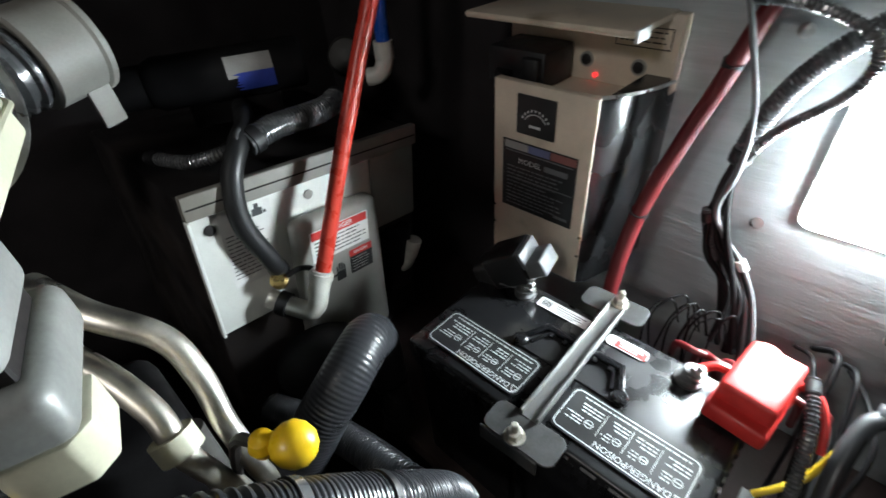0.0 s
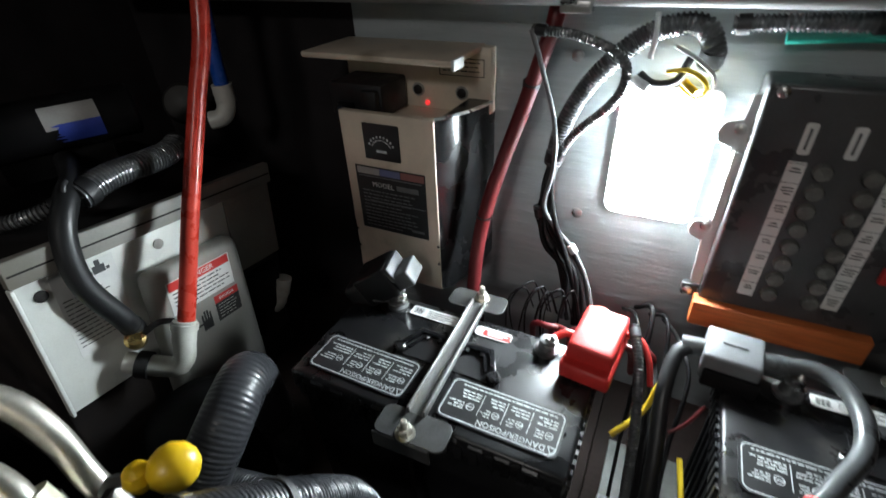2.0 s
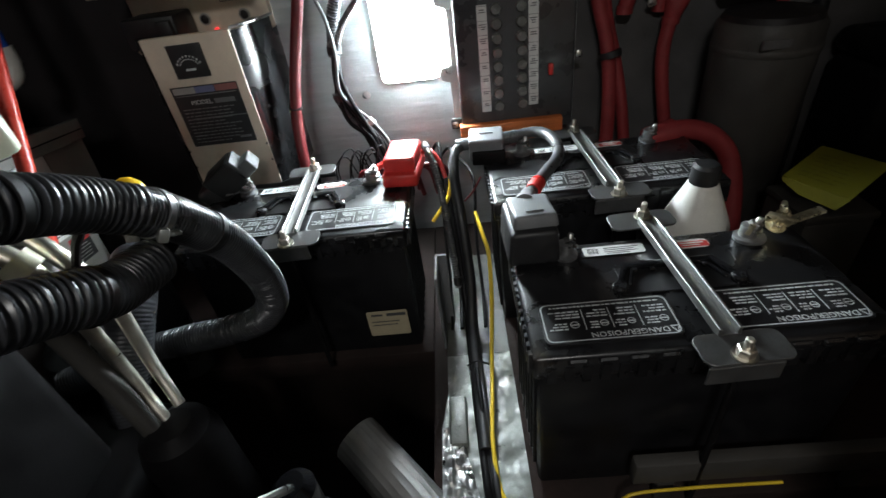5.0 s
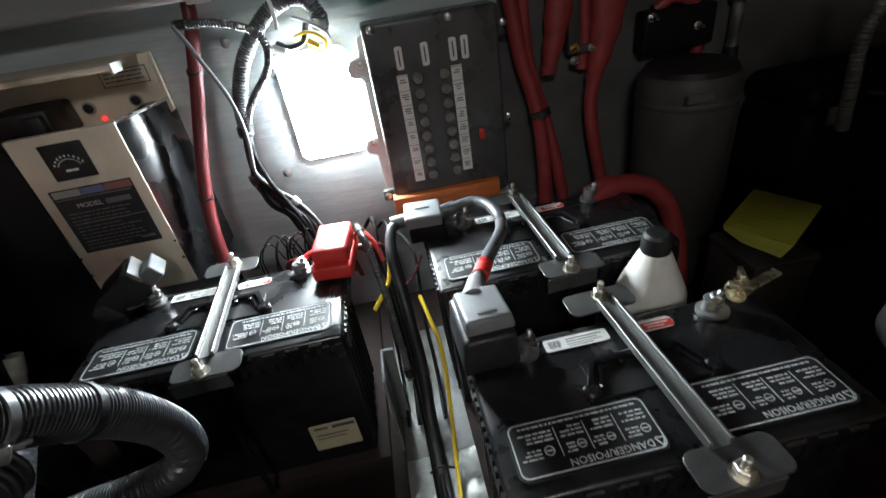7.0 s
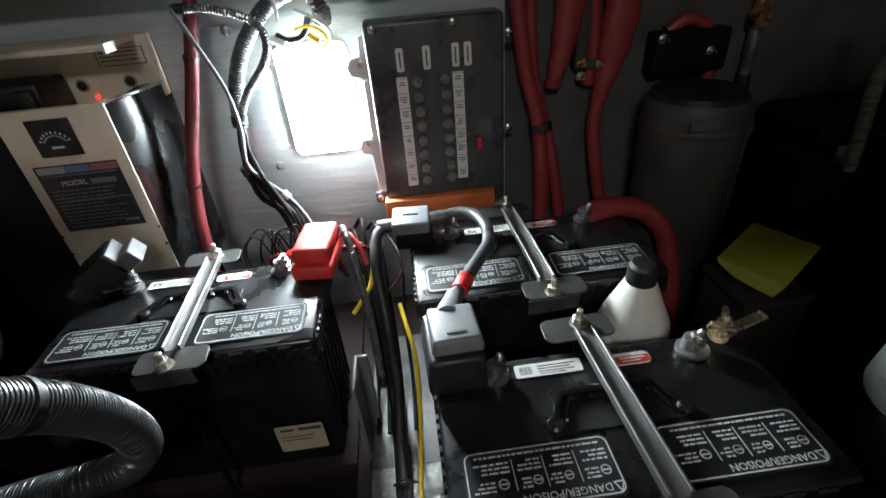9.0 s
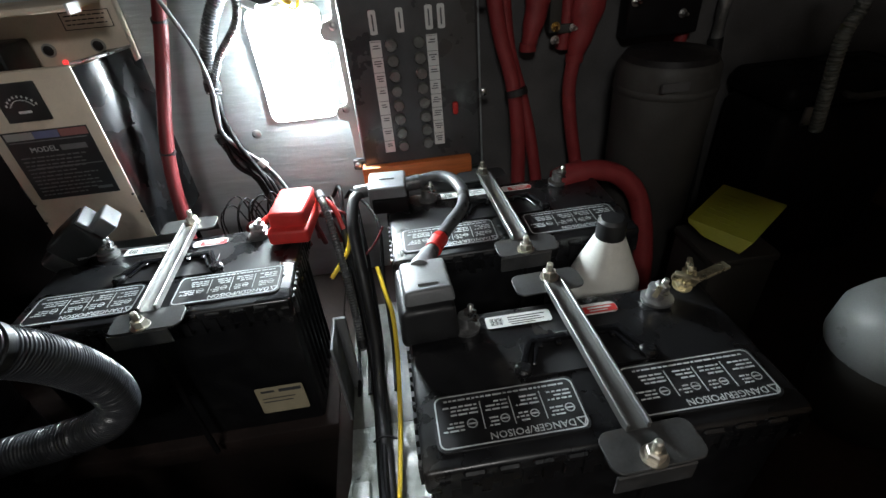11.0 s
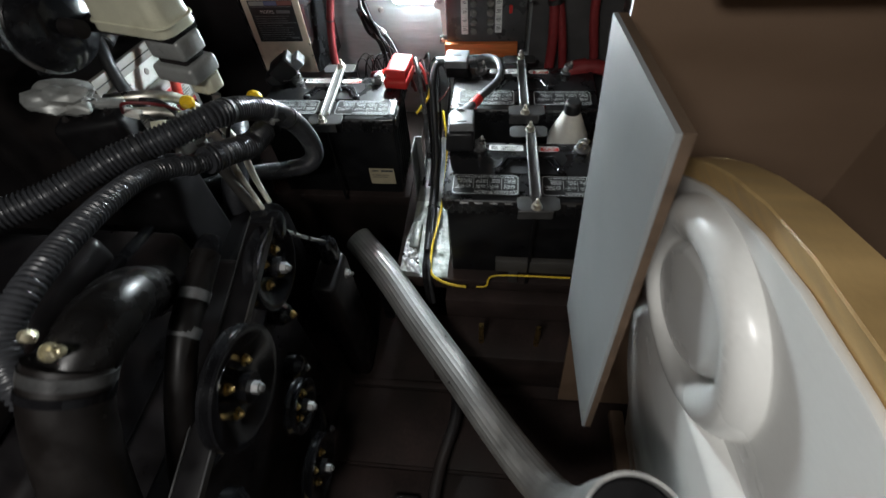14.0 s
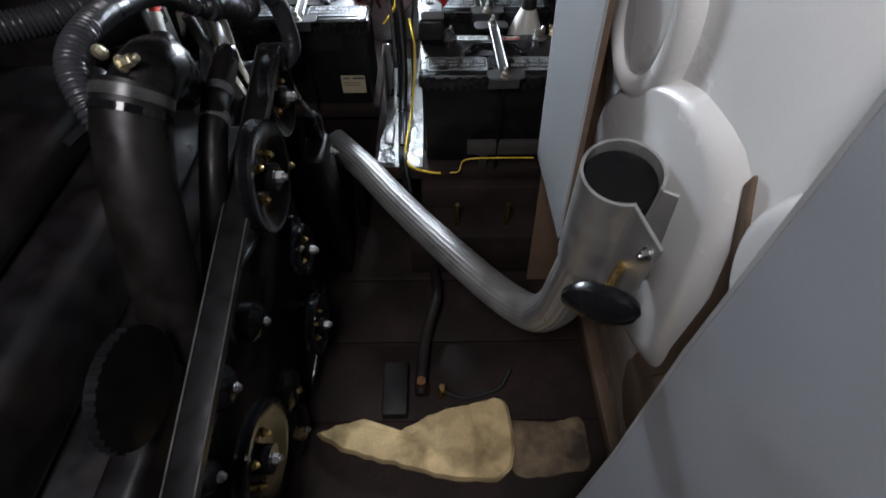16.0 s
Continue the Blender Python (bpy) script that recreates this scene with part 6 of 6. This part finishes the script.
part("sleeve", bm, "alu", ck)
# black disc stands in for the dark inside of the open sleeve
part("sleeve_hollow", lathe([(0.034, length - 0.030), (0.0362, length - 0.026), (0.0362, length - 0.014), (0.034, length - 0.012)], 32), "wireblack", ck, "black disc for the shaded hollow of the sleeve")
part("ear", box(0.0, 0.050, -0.002, 0.002, 0, length, 0.001, 1, m=pose(0.036, -0.016, 0, 0, 0, -14)), "alu", ck)
part("ear", box(0.0, 0.046, -0.002, 0.002, 0, length, 0.001, 1, m=pose(0.036, 0.016, 0, 0, 0, 30)), "alu", ck)
for z in (0.030, length - 0.022):
    part("bolt", hexbolt(0.005, 0.005, 0.003, 0.003, pose(0.074, -0.028, z, 90, 0, -14)), "steel", ck)
stem_foot, knob_at = Vector((0.362, -0.846, 0.389)), Vector((0.327, -0.893, 0.388))
inward = cm.inverted()
stem = part("knob_stem", hose([inward @ stem_foot, inward @ knob_at], 0.0050, 0.006, 14), "brass", ck, "brass threaded stem")
zk = (knob_at - stem_foot).normalized()
xk = Vector((0.050, -0.045, 0.034))
xk = (xk - zk * xk.dot(zk)).normalized()
turn = Matrix((xk, zk.cross(xk), zk)).transposed().to_4x4()
turn.translation = knob_at
bm = lathe([(0.009, -0.020), (0.013, -0.017), (0.024, -0.012), (0.0380, -0.006), (0.0410, 0.001), (0.0385, 0.008), (0.028, 0.013), (0.012, 0.0150), (0.002, 0.015)], 40)
for v in bm.verts:
    v.co.y *= 0.56
bmesh.ops.transform(bm, matrix=inward @ turn, verts=list(bm.verts))
part("knob", bm, "enginegloss", stem, "glossy black oblong knob")

LX = 0.40


def leaning(bm, x0=LX):
    """From the lid's own plane (along, up, out) to the world: it stands on edge and leans over."""
    for v in bm.verts:
        u, w, h = v.co
        v.co = Vector((x0 - 0.2 * (w - 0.5) - h, -u, w))
    return bm


pn = thing("partition_panel", pose(0, 0, 0), "grey-white upright partition panel with a bare wooden edge", "panel")
quad = [Vector((0.328, -0.445, 0.680)), Vector((0.362, -0.437, 0.186)), Vector((0.374, -0.628, 0.165)), Vector((0.337, -0.630, 0.697))]
bm = bmesh.new()
a = [bm.verts.new(q) for q in quad]
b = [bm.verts.new(q + Vector((0.004, 0, 0))) for q in quad]
bm.faces.new(a), bm.faces.new(b)
for k in range(4):
    bm.faces.new((a[k], a[(k + 1) % 4], b[(k + 1) % 4], b[k]))
part("face", bm, "board", pn, smooth=False)
bm = bmesh.new()
a = [bm.verts.new(q + Vector((0.004, 0, 0))) for q in quad]
b = [bm.verts.new(q + Vector((0.012, 0, 0))) for q in quad]
bm.faces.new(a), bm.faces.new(b)
for k in range(4):
    bm.faces.new((a[k], a[(k + 1) % 4], b[(k + 1) % 4], b[k]))
part("core", bm, "brownwood", pn, "bare wooden core", smooth=False)
for y, z in ((-0.452, 0.56), (-0.448, 0.40), (-0.444, 0.28)):
    part("panel_screw", lathe([(0.0035, 0), (0.0025, 0.0015)], 10, pose(0.3355 + 0.082 * (0.62 - z), y, z, 0, -90, 0)), "steel", pn)
solid("locker_side", prism([(0.345, 0.69), (0.403, -0.24), (1.19, -0.24), (1.19, 0.69)], 0.428, 0.435, 0, 1, pose(0, 0, 0, 90)), "tan", "light brown wooden side of a locker", "wall panel", kind="structure")
solid("locker_rail", box(0.396, 1.19, -0.480, -0.43, 0.703, 0.83, 0.006), "beige", "pale beige rail on top of the locker side", "rail", kind="structure")
solid("locker_back", box(0.62, 0.64, -1.60, -0.43, -0.24, 0.78), "tan", "light brown wooden back of a locker", "wall panel", kind="structure")


def pad_shape(outline, height, steps=7, edge=0.20):
    """A soft pad: an outline swept out with a rounded edge."""
    bm = bmesh.new()
    loops = []
    cx = sum(p[0] for p in outline) / len(outline)
    cy = sum(p[1] for p in outline) / len(outline)
    for k in range(steps + 1):
        a = math.pi / 2 * k / steps
        s = 1 - edge * (1 - math.cos(a))
        loops.append([bm.verts.new((cx + (x - cx) * s, cy + (y - cy) * s, height * math.sin(a))) for x, y in outline])
    for a, b in zip(loops, loops[1:]):
        for k in range(len(a)):
            bm.faces.new((a[k], a[(k + 1) % len(a)], b[(k + 1) % len(a)], b[k]))
    bm.faces.new(loops[-1])
    return bm


def oval(cx, cy, rx, ry, n=44, tilt=0.0):
    c, s = math.cos(radians(tilt)), math.sin(radians(tilt))
    return [(cx + rx * math.cos(2 * math.pi * k / n) * c - ry * math.sin(2 * math.pi * k / n) * s, cy + rx * math.cos(2 * math.pi * k / n) * s + ry * math.sin(2 * math.pi * k / n) * c) for k in range(n)]


def ring_shape(cx, cy, rx, ry, tilt, width, height, n=48, m=10):
    """A rounded ridge that runs round an oval."""
    bm = bmesh.new()
    loops = []
    for k in range(m + 1):
        a = math.pi * k / m
        d = -width / 2 * math.cos(a)
        loops.append([bm.verts.new((x, y, height * math.sin(a))) for x, y in oval(cx, cy, rx + d, ry + d, n, tilt)])
    for a, b in zip(loops, loops[1:]):
        for k in range(n):
            bm.faces.new((a[k], a[(k + 1) % n], b[(k + 1) % n], b[k]))
    return bm


lid = thing("moulded_lid", pose(0, 0, 0), "white moulded lid with a plywood edge standing on its side", "lid")
edge = [(0.50, -0.24), (1.40, -0.24), (1.40, 0.62), (1.20, 0.660), (1.05, 0.690), (0.935, 0.712), (0.896, 0.718), (0.848, 0.722), (0.795, 0.719), (0.745, 0.708), (0.70, 0.692), (0.656, 0.670), (0.62, 0.648), (0.579, 0.618), (0.545, 0.580), (0.52, 0.51), (0.505, 0.42)]
part("panel", leaning(prism(edge, -0.006, 0.0, 0.002, 2)), "gel", lid, "white glossy face")
rim = [(u if w < 0 else u + 0.012 * (0.7 if u > 0.8 else -0.7), w if w < 0 else w + 0.011) for u, w in edge]
part("edge_band", leaning(prism(rim, -0.034, -0.006, 0.001, 1)), "ply", lid, "bare plywood edge")
part("round_boss", leaning(ring_shape(0.664, 0.562, 0.116, 0.068, 52, 0.036, 0.018)), "gel", lid, "round raised ring")
part("round_boss_cap", leaning(pad_shape(oval(0.660, 0.558, 0.096, 0.050, tilt=52), 0.010)), "gel", lid)
def closed(pts, n=72):
    """Evenly many points on a smooth closed line."""
    line = glide([(x, y, 0) for x, y in [*pts[-2:], *pts, *pts[:3]]], 0.004)
    far = [0.0]
    for a, b in zip(line, line[1:]):
        far.append(far[-1] + (b - a).length)
    keys = [(Vector((*p, 0)) - q).length for p, q in zip([pts[0]] * len(line), line)]
    first = min(range(len(line) // 2), key=lambda i: keys[i])
    last = min(range(len(line) // 2, len(line)), key=lambda i: keys[i])
    out = []
    for k in range(n):
        d = far[first] + (far[last] - far[first]) * k / n
        i = next(j for j in range(first, last + 1) if far[j + 1] >= d)
        out.append(line[i].lerp(line[i + 1], (d - far[i]) / max(far[i + 1] - far[i], 1e-9)))
    return out


def loft(outlines):
    """A raised shape between outlines (points, height)."""
    bm = bmesh.new()
    loops = [[bm.verts.new((p.x, p.y, h)) for p in pts] for pts, h in outlines]
    for a, b in zip(loops, loops[1:]):
        for k in range(len(a)):
            bm.faces.new((a[k], a[(k + 1) % len(a)], b[(k + 1) % len(a)], b[k]))
    bm.faces.new(loops[-1])
    return bm


foot_line = closed([(0.486, 0.284), (0.572, 0.412), (0.686, 0.504), (0.776, 0.553), (0.843, 0.566), (0.888, 0.561), (0.904, 0.536), (0.909, 0.500), (0.906, 0.44), (0.900, 0.306), (0.878, 0.18), (0.76, 0.085), (0.60, 0.05), (0.50, 0.12)])
face_line = closed([(0.535, 0.310), (0.600, 0.412), (0.690, 0.490), (0.765, 0.533), (0.820, 0.543), (0.857, 0.535), (0.874, 0.512), (0.882, 0.480), (0.879, 0.40), (0.866, 0.30), (0.842, 0.20), (0.76, 0.13), (0.64, 0.09), (0.545, 0.16)])
steps = [(foot_line, 0.0)]
for k in range(1, 7):
    w = k / 6
    steps.append(([a.lerp(b, w) for a, b in zip(foot_line, face_line)], 0.016 * (1 - (1 - w) ** 1.7)))
part("long_boss", leaning(loft(steps)), "gel", lid, "large flat-faced boss with a sloping side")
seam = [(0.902, 0.564), (0.924, 0.507), (0.932, 0.447), (0.918, 0.330), (0.905, 0.245), (0.872, 0.150), (0.850, 0.158), (0.886, 0.252), (0.900, 0.340), (0.914, 0.430), (0.912, 0.494), (0.896, 0.549)]
part("brown_strip", leaning(prism(seam, 0.0005, 0.005, 0.001, 1)), "brownwood", lid, "brown strip along the side of the boss")
bare = [(0.905, -0.060), (0.930, 0.130), (0.905, 0.240), (0.867, 0.205), (0.822, 0.130), (0.797, 0.040), (0.800, -0.050), (0.835, -0.120), (0.870, -0.120)]
part("bare_patch", leaning(prism(bare, 0.0005, 0.004, 0.001, 1)), "brownwood", lid, "bare brown wood patch near the floor")
part("low_boss", leaning(pad_shape(oval(1.012, 0.535, 0.084, 0.090), 0.022)), "gel", lid)
sp = thing("side_panel", pose(0, 0, 0), "grey panel beside the lid, its shade put into the colour", "panel")
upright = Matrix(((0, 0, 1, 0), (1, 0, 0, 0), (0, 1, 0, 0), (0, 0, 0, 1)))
part("face", prism([(-0.966, 0.78), (-1.55, 0.78), (-1.55, -0.24), (-1.034, -0.24), (-1.004, 0.26), (-0.984, 0.46)], 0.350, 0.362, 0.001, 1, upright), "shadedboard", sp, smooth=False)
part("edge_strip", prism([(-0.962, 0.78), (-0.966, 0.78), (-0.984, 0.46), (-1.004, 0.26), (-1.034, -0.24), (-1.030, -0.24), (-1.000, 0.26), (-0.980, 0.46)], 0.3505, 0.3615, 0, 1, upright), "trim", sp, "thin grey edge strip", smooth=False)

# ---------------------------------------------------------------- floor clutter
def torn(name, outline, z, height, mat, label, category):
    """A torn slab: an outline with a ragged edge and an uneven top."""
    bm = bmesh.new()
    ring = [p + Vector((noise.noise(p * 40), noise.noise(p * 40 + Vector((9, 0, 0))), 0)) * 0.006 for p in glide([(x, y, 0) for x, y in [*outline, outline[0]]], 0.012)[:-1]]
    cx = sum(ring, Vector()) / len(ring)
    loops = []
    for s, h in ((1.0, 0.0), (1.0, 0.7), (0.96, 0.95), (0.75, 1.0), (0.5, 1.02), (0.25, 1.0)):
        loops.append([bm.verts.new((cx.x + (p.x - cx.x) * s, cx.y + (p.y - cx.y) * s, z + height * h + (0.006 * noise.noise(p * 18 + Vector((0, 0, s * 3))) if h > 0.5 else 0))) for p in ring])
    for a, b in zip(loops, loops[1:]):
        for k in range(len(a)):
            bm.faces.new((a[k], a[(k + 1) % len(a)], b[(k + 1) % len(a)], b[k]))
    bm.faces.new(loops[0]), bm.faces.new(loops[-1])
    return solid(name, bm, mat, label, category)


torn("foam_block", [(-0.088, -0.828), (0.004, -0.800), (0.054, -0.836), (0.147, -0.796), (0.233, -0.773), (0.312, -0.768), (0.312, -0.905), (0.226, -0.919), (0.080, -0.891), (-0.037, -0.857)], -0.247, 0.030, "foam", "torn yellow foam block on the floor", "foam")
torn("foam_scrap", [(0.322, -0.800), (0.400, -0.806), (0.475, -0.800), (0.478, -0.850), (0.470, -0.900), (0.400, -0.912), (0.322, -0.910), (0.320, -0.855)], -0.247, 0.010, "darkfoam", "thin darker foam scrap beside the foam block", "foam")
fit_ = thing("pipe_fitting", pose(0.130, -0.735, -0.250), "corroded copper pipe fitting on the floor", "pipe fitting")
part("tee", hose([(0, -0.02, 0.04), (0.0, 0.03, 0.045), (0.01, 0.12, 0.05), (0.035, 0.22, 0.06), (0.03, 0.32, 0.03)], 0.013, 0.008, 14), "darkmetal", fit_)
part("valve", lathe([(0.012, 0), (0.016, 0.01), (0.016, 0.03), (0.010, 0.045), (0.010, 0.07)], 18), "copper", fit_)
part("valve", lathe([(0.008, 0), (0.010, 0.01), (0.010, 0.05), (0.006, 0.06)], 16, pose(0.045, -0.01, 0)), "brass", fit_)
part("box", box(-0.085, -0.030, -0.06, 0.06, 0, 0.035, 0.006), "darkmetal", fit_)
part("line", hose([(0.05, -0.01, 0.03), (0.10, -0.02, 0.02), (0.17, 0.0, 0.02), (0.20, 0.04, 0.03)], 0.005, 0.01, 10), "blackrub", fit_)
for x in (0.216, 0.339):
    st = thing("brass_stud", pose(x, -0.365, -0.101), "brass stud standing on the step", "stud", "brass studs")
    part("stud", hose([(0, 0, 0), (0, 0, 0.075)], 0.006, 0.02, 12), "brass", st)
solid("baseboard", box(0.515, 0.545, -1.03, -0.46, -0.25, -0.215, 0.004), "brownwood", "brown wooden baseboard at the foot of the lid", "baseboard", kind="structure")
solid("floor_batten", box(-0.10, 0.30, -0.432, -0.414, -0.252, -0.240, 0.003), "floor", "thin brown batten on the floor", "batten")
solid("floor_board", box(-0.12, 0.58, -0.800, -0.62, -0.252, -0.243, 0.003), "floor", "dark floor board", "board")
solid("floor_board", box(-0.12, 0.58, -0.612, -0.438, -0.252, -0.241, 0.003), "floor", "dark floor board", "board")
